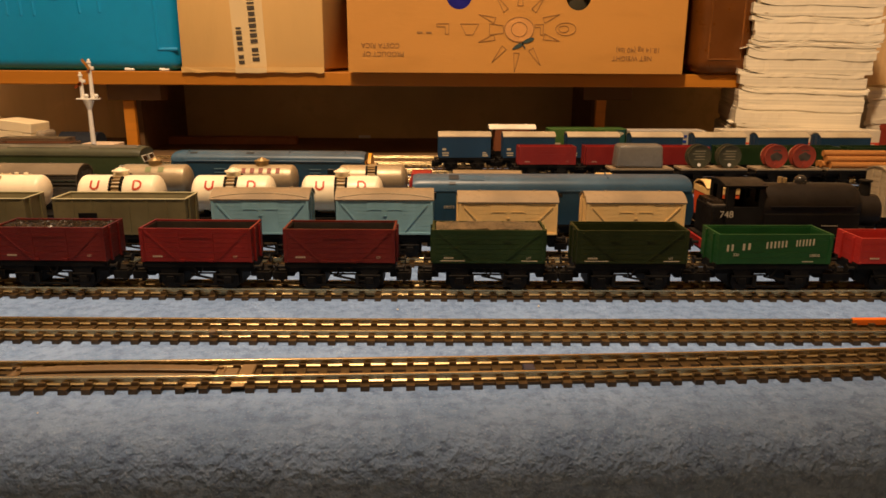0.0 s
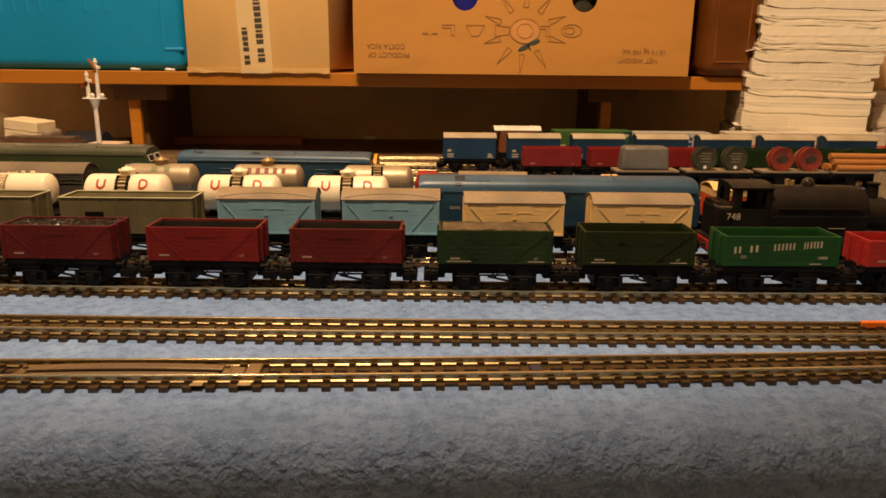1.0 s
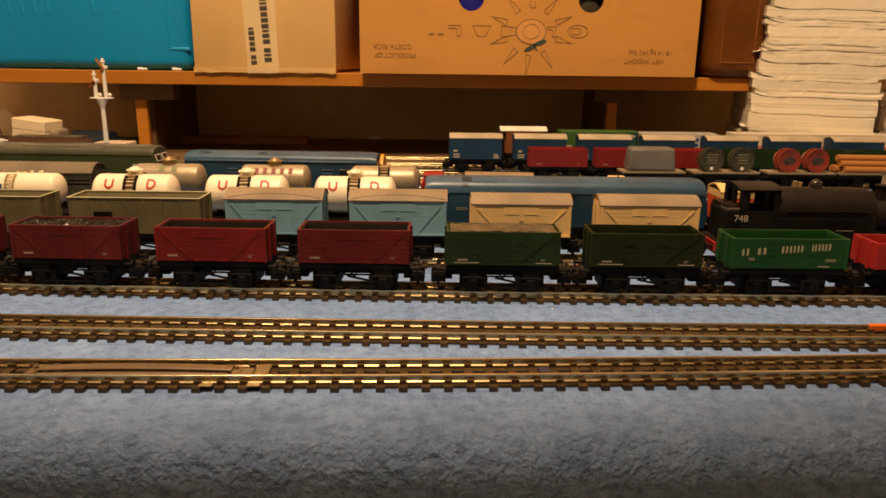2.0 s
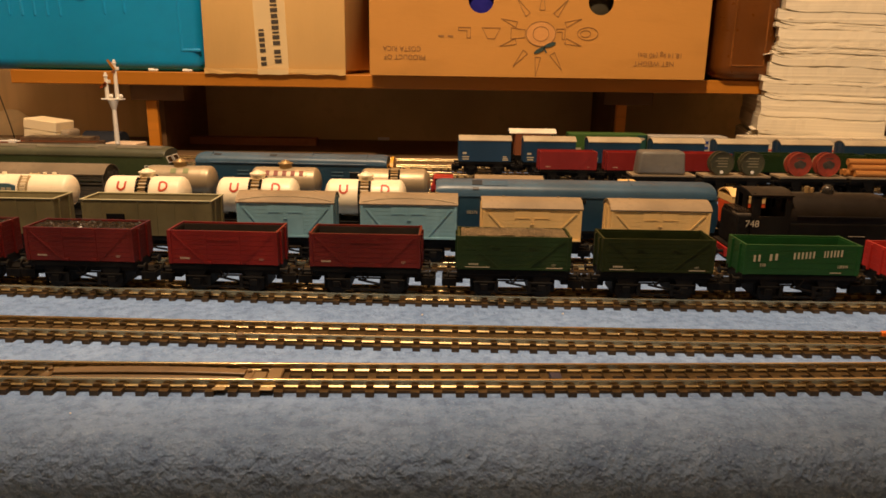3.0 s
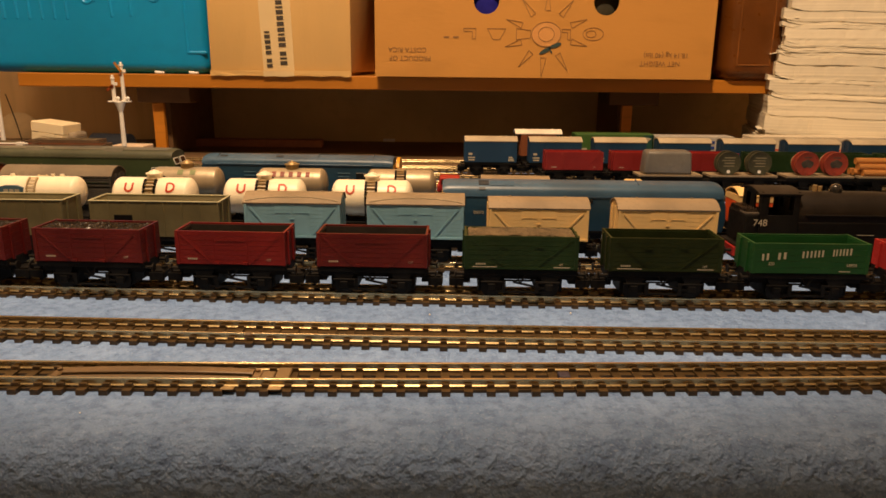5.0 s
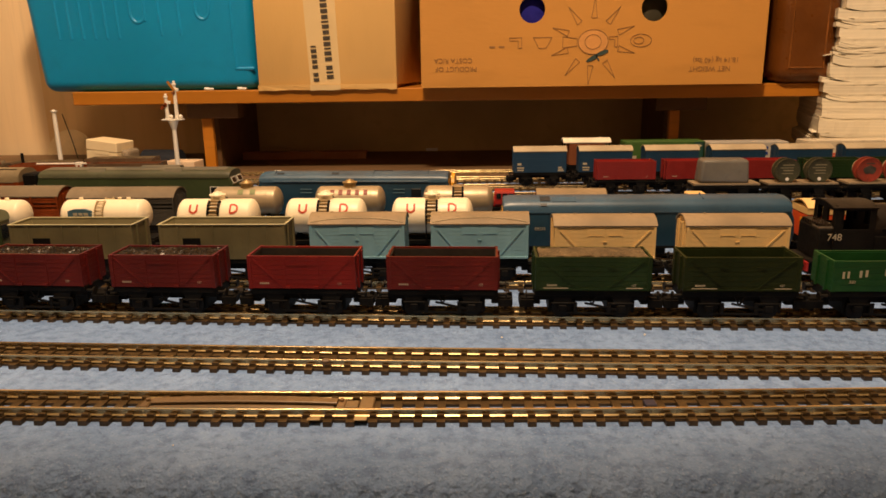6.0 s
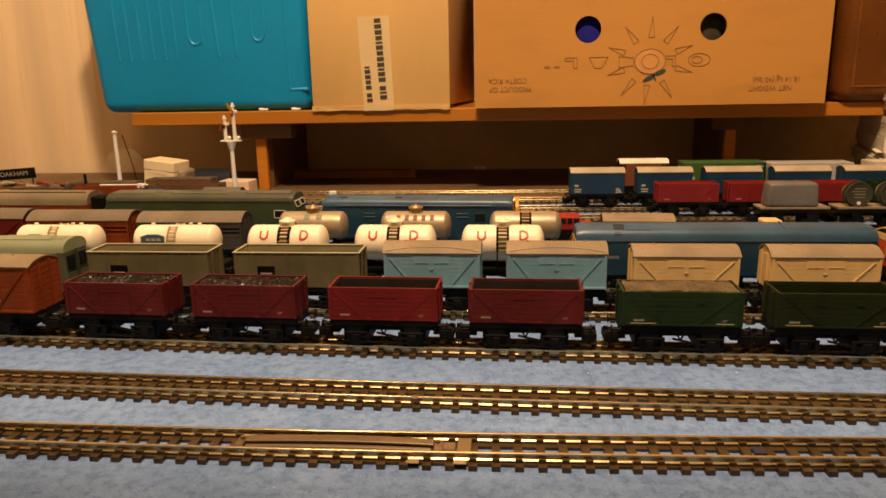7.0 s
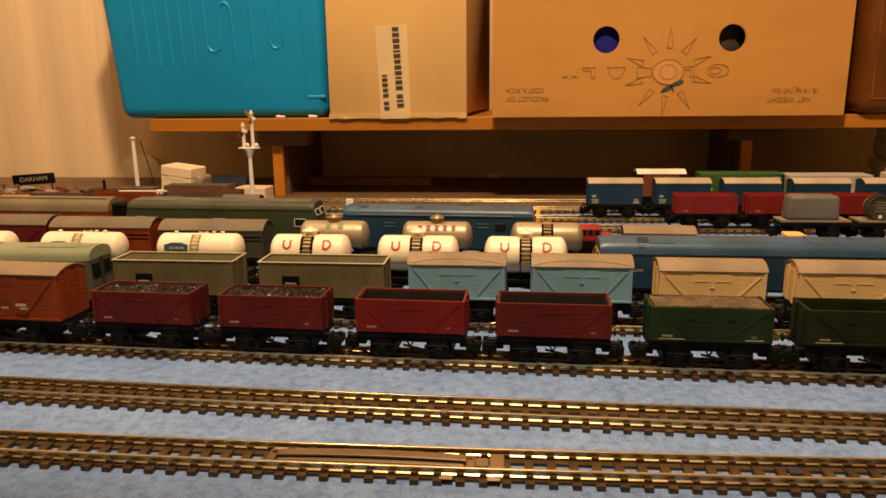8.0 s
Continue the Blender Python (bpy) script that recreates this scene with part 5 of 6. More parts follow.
    for s in (-1, 1):
        part("coupling_rod", bx(-0.044, 0.028, s * 0.0112 - 0.0005, s * 0.0112 + 0.0005, 0.0052, 0.0070), WHEEL, p)
        bq = 0.0490 if s > 0 else -0.0890
        part("buffer_beam", bx(bq - 0.0009, bq + 0.0009, f + 0.001, -f - 0.001, 0.0095, 0.0158), CRIMSON, p, "red buffer beam")
        for d in (-1, 1):
            q = 0.0525 if s > 0 else -0.0925
            b = cyl(bmesh.new(), (q, d * 0.0115, 0.0128), 0.0012, 0.0050, "x", 12)
            cyl(b, (q + s * 0.0025, d * 0.0115, 0.0128), 0.0030, 0.0009, "x", 16)
            part("buffer", b, SOOT, p, smooth=True)
    text_part("cab_number", "748", 0.0068, WHITELET, p, facing(-0.0735, f - 0.0003, 0.0340))
    lettering(p, -0.0165, [(0.002, 0.026, 0.012, 0.0003)])
    return p


put(black_engine(), "fourth", 0.2770)

# fifth road: white tankers, blue diesel, orange and cream coach end
tk = put(tank_wagon("white milk tanker with red initial letters and dark ladder", mark="ud"), "fifth", -0.2560)
for tx in (-0.1660, -0.0785):
    copy_thing(tk, on_road("fifth", tx))
tw = put(tank_wagon("white tanker with a blue name board and pale ladder", L=0.0735, r=0.0128, mark="plate", ladder="pale", chassis=0.086, dome=False, group="plain white tankers"), "fifth", -0.3515)
for q in (-0.0205, 0.0125, 0.0200):
    part("filler_cap", cyl(bmesh.new(), (q, 0, 0.0492), 0.0019 if q != 0.0125 else 0.0011, 0.0026, "z", 14, 0.0016), WHITE, tw, smooth=True)
for tx in (-0.4560, -0.5580):
    copy_thing(tw, on_road("fifth", tx))
D = put(diesel("rail blue diesel locomotive with a faded roof", 0.2305, LOCOBLUE, LOCOROOF, top=0.0505, zs=0.0395, yellow=-1,
               wins=((-0.1068, 0.0358, 0.0078, 0.0052), (-0.0968, 0.0358, 0.0078, 0.0052), (0.0975, 0.0358, 0.0078, 0.0052), (-0.0240, 0.0362, 0.0080, 0.0030), (0.0020, 0.0362, 0.0120, 0.0030)),
               vents=((-0.0788, -0.0090, 0.0080, 0.0064), (-0.0800, -0.0145, 0.0050, 0.0022), (-0.0640, -0.0100, 0.0190, 0.0058, LOCOROOF), (0.0450, -0.0040, 0.0008, 0.0120, LOCOROOF))), "fifth", 0.0905)
text_part("cab_number", "D5572", 0.0031, WHITELET, D, facing(-0.0826, -0.0163, 0.0262))
b = bmesh.new()
for i in range(4):
    box(b, 0.079, 0.087, -0.0164, -0.0158, 0.0200 + i * 0.0035, 0.0215 + i * 0.0035)
part("side_grille", b, BLACK, D)
oc = thing("coach_van", "orange-red and cream van end beside the blue diesel", "goods van")
underframe(oc, 0.046, 0.028, 0.024, 0.0165)
part("body", bx(-0.023, 0.023, -0.014, 0.014, 0.0165, 0.0365, bev=0.001), mat("bright_orange_paint", (0.70, 0.085, 0.015), 0.45), oc)
part("band", bx(-0.0232, 0.0232, -0.0143, 0.0143, 0.0366, 0.0415), CREAM, oc)
part("roof", prism(bmesh.new(), arc_roof(0.028, 0.0418, 0.0050), -0.0236, 0.0236), CREAM, oc, "cream roof", smooth=True)
part("lamp_plate", bx(-0.0242, -0.0233, -0.010, -0.004, 0.026, 0.033), YELLOW, oc)
put(oc, "fifth", 0.2380)
put(van("stone grey planked van with a grey curved roof", mat("stone_grey_paint", (0.34, 0.275, 0.170), 0.55, var=0.15, scale=160), ROOFGREY, L=0.076, W=0.028, eave=0.0540, rise=0.0042, group="vans on the fifth road"), "fifth", 0.3985)

# sixth road: cattle and louvred vans, silver tankers, red shunter, maroon van
DUSTROOF = mat("dusty_dark_roof", (0.175, 0.138, 0.090), 0.65, var=0.16, scale=140)
put(van("maroon van with a grey curved roof", MAROON, DUSTROOF, L=0.098, W=0.029, eave=0.0450, rise=0.0070, zb=0.016, wb=0.055, group="long vans on the sixth road"), "sixth", -0.5720)
put(van("orange-brown slatted cattle van with a grey roof", ORANGE, DUSTROOF, L=0.098, W=0.029, eave=0.0430, rise=0.0075, zb=0.016, wb=0.055, doors=False, slats=True, group="long vans on the sixth road"), "sixth", -0.4700)
put(van("dark grey louvred van with a brown-grey roof", DGREY, DUSTROOF, L=0.098, W=0.029, eave=0.0415, rise=0.0075, zb=0.016, wb=0.055, doors=False, slats=True, group="long vans on the sixth road"), "sixth", -0.3630)
for sx, mk, lab in ((-0.2505, "green", "silver tank wagon with green marks and a brass manhole"), (-0.1560, "red", "silver tank wagon with red marks and a brass manhole"), (-0.0580, "", "silver tank wagon with a ladder")):
    put(tank_wagon(lab, L=0.0640, r=0.0132, top=0.0485, paint=SILVER, mark=mk, ladder="dark" if not mk else "", group="silver tankers", chassis=0.072, dome=bool(mk), wb=0.040), "sixth", sx)
sh = thing("shunter", "small red diesel shunter with dark cab windows", "locomotive")
underframe(sh, 0.034, 0.024, 0.020, 0.014, lever=False)
part("footplate", bx(-0.018, 0.018, -0.012, 0.012, 0.0125, 0.0182), BLACK, sh)
part("bonnet", bx(-0.017, 0.017, -0.010, 0.010, 0.0183, 0.0262, bev=0.0015, seg=2), CRIMSON, sh)
part("cab", bx(-0.0150, 0.005, -0.0110, 0.0110, 0.0200, 0.0335, bev=0.0015, seg=2), CRIMSON, sh)
for wx in (-0.0105, -0.0045, 0.0015):
    part("window", bx(wx - 0.0024, wx + 0.0020, -0.0114, 0.0114, 0.0268, 0.0318), GLASSDARK, sh)
put(sh, "seventh", -0.0080)
put(van("maroon low van with a tan curved roof", MAROON, ROOFGREY, L=0.0655, W=0.028, eave=0.0300, rise=0.0050, zb=0.0140, group="vans on the seventh road", doors=False), "seventh", 0.0512)
put(open_wagon("maroon low open wagon carrying a cream block", MAROON, L=0.086, H=0.0150, planks=4, straps="none", inside=MAROON, group="vans on the sixth road", detail=False), "sixth", 0.1700)
blk = thing("wooden_block", "cream painted wooden block loaded in a low wagon", "block")
part("block_body", bx(-0.0078, 0.0078, -0.008, 0.008, 0.0, 0.0218, bev=0.0012, seg=2), CREAM, blk)
blk.matrix_basis = on_road("sixth", 0.1520, RT + 0.0195)

# seventh road: grey roofed coach, green diesel, blue diesel
co = put(diesel("orange-brown coach with a ribbed grey-brown roof", 0.262, ORANGE, mat("tan_grey_coach_roof", (0.200, 0.158, 0.092), 0.6, var=0.18, scale=90), top=0.0570, zs=0.0440, nose="", name="coach", category="coach", wheels=2, hatch=BLACK, vents=((0.0, -0.0078, 0.250, 0.0012),),
                wins=tuple((-0.11 + 0.022 * i, 0.034, 0.013, 0.008) for i in range(11))), "seventh", -0.6350)
part("gangway", bx(0.1308, 0.1460, -0.0105, 0.0105, 0.0130, 0.0515, bev=0.0015), BLACK, co, "black corridor connection")
put(diesel("green diesel locomotive with a grey roof", 0.206, LOCOGREEN, mat("dark_green_roof_paint", (0.060, 0.066, 0.036), 0.55, var=0.15, scale=120), strip_top=LOCOGREY, top=0.0565, zs=0.0485, wins=((-0.085, 0.0355, 0.011, 0.007), (0.085, 0.0355, 0.011, 0.007), (0.0, 0.0345, 0.012, 0.007)),
                frames=PLAINWHITE, vents=((-0.04, -0.010, 0.018, 0.006), (0.04, -0.010, 0.018, 0.006), (0.0, 0.0, 0.05, 0.008))), "seventh", -0.3835)
bd = put(diesel("rail blue diesel locomotive with a faded blue roof and yellow end", 0.194, LOCOBLUE, LOCOROOF, top=0.0525, zs=0.0440, yellow=2,
                wins=((-0.082, 0.0335, 0.010, 0.0065), (0.0626, 0.0335, 0.0100, 0.0078), (0.083, 0.0345, 0.0060, 0.0060)), vents=((-0.073, -0.0095, 0.0070, 0.0030), (-0.018, -0.0095, 0.0070, 0.0034), (0.0285, 0.002, 0.018, 0.0030), (-0.0787, -0.0090, 0.0006, 0.0120, LOCOBLUE), (0.0200, -0.0090, 0.0005, 0.0120, LOCOBLUE), (0.0740, -0.0090, 0.0006, 0.0120, LOCOBLUE))), "seventh", -0.1610)
ends = [(-0.0150, 0.0125), (0.0150, 0.0125), (0.0150, 0.0400)] + [(0.0150 * math.cos(math.pi * i / 10), 0.0400 + 0.0110 * math.sin(math.pi * i / 10)) for i in range(1, 10)] + [(-0.0150, 0.0400)]
part("cab_end", prism(bmesh.new(), ends, 0.0965, 0.0995), YELLOW, bd, "yellow cab end")
part("roof_edge", bx(-0.0787, 0.0740, -0.0170, -0.0158, 0.0438, 0.0452, bev=0.0003), LOCOROOF, bd)
lettering(bd, -0.0166, [(q, z, 0.0115, 0.0005) for q in (-0.0465, 0.0457) for z in (0.0335, 0.0370)], mat("pale_blue_line", (0.16, 0.28, 0.36), 0.5))


# eighth road: flat wagons with tarpaulin, drums and logs; brown clutter wagons to the west
def flat_wagon(label, L=0.072, zb=0.0210, group="flat wagons", W=0.026):
    p = thing("flat_wagon", label, "flat wagon", group)
    underframe(p, L, W, 0.036, zb, lever=False)
    n = 12
    deck = part("deck", bx(-L / 2 + 0.0003, L / 2 - 0.0003, -W / 2 + 0.0004, W / 2 - 0.0004, zb, zb + 0.0016), WOODDECK, p)
    me = finish(bx(-L / n / 2 + 0.0002, L / n / 2 - 0.0002, -W / 2, W / 2, zb + 0.0006, zb + 0.0022), "plank", WOODDECK)
    for i in range(n):
        ob = new("plank", me)
        ob.parent, ob.location = deck, (-L / 2 + L * (i + 0.5) / n, 0, 0)
    return p


FD = RT + 0.0210 + 0.0022
put(flat_wagon("flat wagon with a grey weathered deck"), "eighth", 0.2360)
tp = thing("tarpaulin_load", "grey sheeted load tied on a flat wagon", "tarpaulin")
bm = bx(-0.0272, 0.0272, -0.0115, 0.0115, 0.0, 0.0262, bev=0.0036, seg=4)
for v in bm.verts:
    v.co.z += 0.0010 * noise.noise(v.co * 220)
    v.co.x *= 1.0 - 0.10 * v.co.z / 0.03
part("sheet", bm, TARP, tp, smooth=True)
tp.matrix_basis = on_road("eighth", 0.2335, FD)


def drum(label, face, x, r=0.0134):
    p = thing("cable_drum", label, "drum", "drums on flat wagons")
    part("core", cyl(bmesh.new(), (0, 0, r), r * 0.75, 0.016, "y", 24), WOODDECK, p)
    for s in (-1, 1):
        b = cyl(bmesh.new(), (0, s * 0.0092 if s < 0 else -0.001, r), r, 0.0022, "y", 32)
        part("flange", b, face, p)
        b = bmesh.new()
        for i in range(24):
            a = 2 * math.pi * i / 24
            bmesh.ops.create_cube(b, size=1.0, matrix=Matrix.Translation((r * 0.93 * math.cos(a), s * 0.0105 if s < 0 else -0.0001, r + r * 0.93 * math.sin(a))) @ Matrix.Rotation(-a, 4, "Y") @ Matrix.Diagonal((0.0014, 0.0006, r * 0.25, 1)))
        part("flange_rim", b, face, p)
    b = cyl(bmesh.new(), (0, -0.0106, r * 0.30), 0.0019, 0.0010, "y", 12)
    part("hub", b, PLAINWHITE if face is DRUMGREEN else DRUMRED, p)
    if face is DRUMGREEN:
        dimlet = mat("dim_drum_print", (0.21, 0.19, 0.12), 0.6)
        lettering(p, -0.0104, [(0.0005, r * 1.45, 0.0120, 0.0010), (-0.0012, r * 1.22, 0.0140, 0.0008), (0.0006, r * 1.0, 0.0110, 0.0012), (0.0, r * 0.76, 0.0120, 0.0009)], dimlet)
    else:
        dark_ = mat("dark_drum_print", (0.040, 0.032, 0.022), 0.6, var=0.4, scale=500)
        pts = [(r * 0.52 * math.cos(2 * math.pi * i / 20), r + r * (0.34 + 0.06 * math.sin(5 * math.pi * i / 10)) * math.sin(2 * math.pi * i / 20)) for i in range(20)]
        part("painted_device", slab(bmesh.new(), pts, -0.0106, -0.0103), dark_, p, "dark painted device")
        lettering(p, -0.0104, [(0.0, r * 1.52, 0.0090, 0.0012)], dark_)
    p.matrix_basis = on_road("eighth", x, FD)
    return p


for fx in (0.3185, 0.4050):
    put(flat_wagon("flat wagon carrying two round drums", L=0.076), "eighth", fx)
for dx, face, lab in ((0.3010, DRUMGREEN, "dull green round drum with pale writing"), (0.3357, DRUMGREEN, "dull green round drum with pale writing"), (0.3890, DRUMRED, "red round drum with dark painted device"), (0.4215, DRUMRED, "red round drum with dark painted device")):
    drum(lab, face, dx)
put(flat_wagon("flat wagon carrying logs", L=0.078), "eighth", 0.4880)
random.seed(8)
for ly, lz in ((-0.0085, 0.0), (-0.0010, 0.0), (0.0065, 0.0), (-0.0048, 0.0062), (0.0028, 0.0062), (-0.0010, 0.0124)):
    lg = thing("log", "orange-brown timber log on a flat wagon", "log", "logs")
    b = cyl(bmesh.new(), (0, 0, 0), 0.0037, 0.074 + random.uniform(-0.004, 0.003), "x", 12, 0.0034)
    part("trunk", b, LOG, lg, smooth=True)
    lg.matrix_basis = pose(0.4870 + random.uniform(-0.003, 0.003), ROADS["eighth"](0.48) + ly, FD + 0.0037 + lz, 0, 0, random.uniform(-1.5, 1.5))

WORN = mat("weathered_brown_paint", (0.12, 0.070, 0.036), 0.65, var=0.25, scale=200)
for wx, road, paint, lab, hh, ld in ((-0.6650, "ninth", WORN, "brown low open wagon with a scrap load", 0.0225, SAND), (-0.5650, "ninth", ORANGE, "orange-brown low open wagon, empty", 0.0235, None), (-0.4680, "ninth", WORN, "brown open wagon with worn boards", 0.0250, None),
                                 (-0.7650, "ninth", WORN, "brown low open wagon with timber scraps", 0.0220, SAND), (-0.6100, "tenth", WORN, "low brown open wagon with worn boards", 0.0190, SAND), (-0.5050, "tenth", WORN, "rusty brown open wagon with worn boards", 0.0230, SAND)):
    put(open_wagon(lab, paint, L=0.088, H=hh, planks=4, straps="none", inside=BROWN, load=ld, group="brown wagons at the back", detail=False), road, wx)
sheet = thing("sheeted_load", "blue sheeted load on a brown wagon", "tarpaulin")
bm = bx(-0.018, 0.018, -0.0105, 0.0105, 0, 0.0092, bev=0.0025, seg=3)
part("sheet", bm, mat("dusty_blue_sheet", (0.035, 0.11, 0.17), 0.6, var=0.2), sheet, smooth=True)
sheet.matrix_basis = on_road("eighth", -0.4880, RT + 0.0360)
put(open_wagon("low grey wagon under a blue sheet", DGREY, L=0.080, H=0.0178, planks=4, straps="none", inside=BROWN, load=SAND, group="brown wagons at the back", detail=False), "eighth", -0.4880)
put(open_wagon("low grey wagon under a domed sheet", DGREY, L=0.080, H=0.0205, planks=4, straps="none", inside=BROWN, load=SAND, group="brown wagons at the back", detail=False), "eighth", -0.3960)
sheet = thing("sheeted_load", "grey domed sheet over a wagon load", "tarpaulin")
b = prism(bmesh.new(), arc_roof(0.024, 0.0, 0.0085), -0.022, 0.022)
part("sheet", b, LOCOGREY, sheet, smooth=True)
sheet.matrix_basis = on_road("eighth", -0.3960, RT + 0.0395)
random.seed(21)
PALESCRAP = mat("pale_grey_scrap", (0.42, 0.37, 0.28), 0.7, var=0.25, scale=160)
REDSCRAP = mat("rusty_red_scrap", (0.26, 0.075, 0.030), 0.7, var=0.3, scale=160)
for i in range(54):
    scrap = thing("scrap_piece", "small grey-brown scrap piece in a low wagon", "scrap", "scrap in the wagons")
    ln, wd, ht = random.uniform(0.006, 0.026), random.uniform(0.0016, 0.0045), random.uniform(0.0012, 0.0040)
    b = bx(-ln / 2, ln / 2, -wd / 2, wd / 2, -ht / 2, ht / 2, bev=0.0003)
    for v in b.verts:
        v.co.y += random.uniform(-0.0006, 0.0006)
        v.co.z += random.uniform(-0.0006, 0.0006)
    part("piece", b, random.choice((DGREY, BROWN, WOODDECK, ROOFGREY, PALESCRAP, PALESCRAP, REDSCRAP)), scrap)
    cx = random.uniform(-0.802, -0.626)
    scrap.matrix_basis = pose(cx, ROADS["ninth"](0) + random.uniform(-0.009, 0.009), RT + 0.0182 + 0.0225 + 0.0085 * random.random() ** 2, random.uniform(-15, 15), random.uniform(-18, 18), random.uniform(-50, 50))

# ninth road: red and green open wagons
rw = put(open_wagon("crimson open wagon with boarded sides", mat("crimson_open_paint", (0.20, 0.012, 0.011), 0.45, var=0.14, scale=200), L=0.069, H=0.0215, group="wagons on the ninth road", inside=CRIMSON), "ninth", 0.1405)
for wx in (0.2220, 0.3040):
    copy_thing(rw, on_road("ninth", wx))
gw = put(open_wagon("dark green open wagon with boarded sides", GREEN, L=0.069, H=0.0215, group="wagons on the ninth road", inside=GREEN), "ninth", 0.3860)
for wx in (0.4680, 0.5500):
    copy_thing(gw, on_road("ninth", wx))

# tenth road: navy vans with pale roofs
nv = put(van("navy blue van with a pale curved roof and white marks", NAVY, ROOFPALE, L=0.0670, eave=0.0452, rise=0.0052, zb=0.0178, group="navy vans", doors=False), "tenth", 0.0445)
lettering(nv, -0.0134, [(-0.0265, 0.0285, 0.0050, 0.0026), (-0.0250, 0.0238, 0.0090, 0.0016), (-0.0250, 0.0208, 0.0080, 0.0016), (0.0255, 0.0242, 0.0050, 0.0013), (0.0262, 0.0220, 0.0062, 0.0013), (0.0265, 0.0200, 0.0076, 0.0012)])
for i in range(1, 7):
    copy_thing(nv, on_road("tenth", 0.0445 + 0.0838 * i))


# eleventh road: brake van, container flats, red bogie vans
def bogie_flat(label, L):
    p = thing("bogie_flat_wagon", label, "flat wagon", "container flats")
    part("deck", bx(-L / 2, L / 2, -0.0125, 0.0125, 0.0145, 0.0170, bev=0.0004), DGREY, p)
    for s in (-1, 1):
        part("solebar", bx(-L / 2, L / 2, s * 0.0118 - 0.0008, s * 0.0118 + 0.0008, 0.0105, 0.0144), BLACK, p)
        bogie(p, s * (L / 2 - 0.022), 0.024, 0.022, 2)
    return p


def container(label, paint, L, H=0.0320, name="shipping_container"):
    p = thing(name, label, "container", "containers on the flats")
    b = bx(-L / 2, L / 2, -0.0150, 0.0150, 0.0, H, bev=0.0006)
    part("shell", b, paint, p)
    b = bmesh.new()
    n = int(L / 0.0036)
    for i in range(n):
        xx = -L / 2 + 0.003 + (L - 0.006) * i / (n - 1)
        box(b, xx - 0.0007, xx + 0.0007, -0.0153, -0.0148, 0.002, H - 0.002)
    part("ribs", b, paint, p)
    for s in (-1, 1):
        part("corner_post", bx(s * (L / 2 - 0.001) - 0.0010, s * (L / 2 - 0.001) + 0.0010, -0.0156, -0.0146, 0.0, H), paint, p)
    return p


CD = RT + 0.0172
bk = put(van("brown goods brake van with a bright white roof", BROWN, mat("bright_white_roof", (0.86, 0.80, 0.66), 0.6), L=0.048, W=0.026, eave=0.0490, rise=0.0050, zb=0.0182, group="brake vans", doors=False, name="brake_van"), "eleventh", 0.1150)
for s in (-1, 1):
    part("veranda_floor", bx(s * 0.0243, s * 0.0315, -0.012, 0.012, 0.0150, 0.0182), BLACK, bk)
    part("veranda_roof", prism(bmesh.new(), arc_roof(0.026, 0.0490, 0.0050), *sorted((s * 0.0249, s * 0.0325))), MATS["bright_white_roof"], bk)
    for d in (-1, 1):
        part("veranda_post", bx(s * 0.0305 - 0.0006, s * 0.0305 + 0.0006, d * 0.0112 - 0.0006, d * 0.0112 + 0.0006, 0.0183, 0.0490), BLACK, bk)
put(bogie_flat("dark bogie flat wagon under containers", 0.224), "eleventh", 0.2755)
put(bogie_flat("dark bogie flat wagon under containers", 0.236), "eleventh", 0.5210)
cg = container("green shipping container with a white chevron mark", CONTGREEN, 0.1080)
cg.matrix_basis = on_road("eleventh", 0.2195, CD)
lettering(cg, -0.0157, [(-0.0165, 0.0215, 0.0042, 0.0056), (-0.0115, 0.0215, 0.0042, 0.0056)] + [(-0.0030 + 0.0048 * k, 0.0212, 0.0036 if k != 2 else 0.0014, 0.0052) for k in range(5)] + [(-0.0430, 0.0110, 0.0110, 0.0040)])
b = bmesh.new()
n = 14
out_, in_ = [], []
for i in range(n + 1):
    a = radians(60 + 240 * i / n)
    out_.append(b.verts.new((0.0440 + 0.0130 * math.cos(a), -0.0159, 0.0160 + 0.0120 * math.sin(a))))
    k = min(1.0, abs(i - n / 2) / (n / 2))
    in_.append(b.verts.new((0.0375 + 0.0135 * k, -0.0159, 0.0160 + 0.0104 * k * (1 if i < n / 2 else -1))))
for i in range(n):
    b.faces.new((out_[i], out_[i + 1], in_[i + 1], in_[i]))
part("chevron", b, WHITELET, cg, "white chevron mark")
part("dark_panel", bx(0.0400, 0.0536, -0.0156, -0.0152, 0.001, 0.031), mat("dark_teal_paint", (0.01, 0.06, 0.05), 0.5), cg)
ci = container("grey shipping container with a blue block mark", CONTGREY, 0.1080, 0.0300)
ci.matrix_basis = on_road("eleventh", 0.3315, CD)
for lx, w in ((-0.0115, 0.0045), (0.0020, 0.0045), (0.0160, 0.0045)):
    part("mark_bar", bx(lx - w / 2, lx + w / 2, -0.0160, -0.0155, 0.0065, 0.0240), LOGOBLUE, ci, "blue mark")
for lx, z in ((0.0085, 0.0222), (0.0085, 0.0150), (0.0225, 0.0222), (0.0225, 0.0150)):
    part("mark_bar", bx(lx - 0.0040, lx + 0.0045, -0.0160, -0.0155, z - 0.0018, z + 0.0018), LOGOBLUE, ci, "blue mark")
lettering(ci, -0.0157, [(-0.0445, 0.0170, 0.0012, 0.0100), (-0.0410, 0.0170, 0.0012, 0.0060)], LOGOBLUE)
cw = container("white shipping container with a red stripe", CONTWHITE, 0.0745, 0.0310)
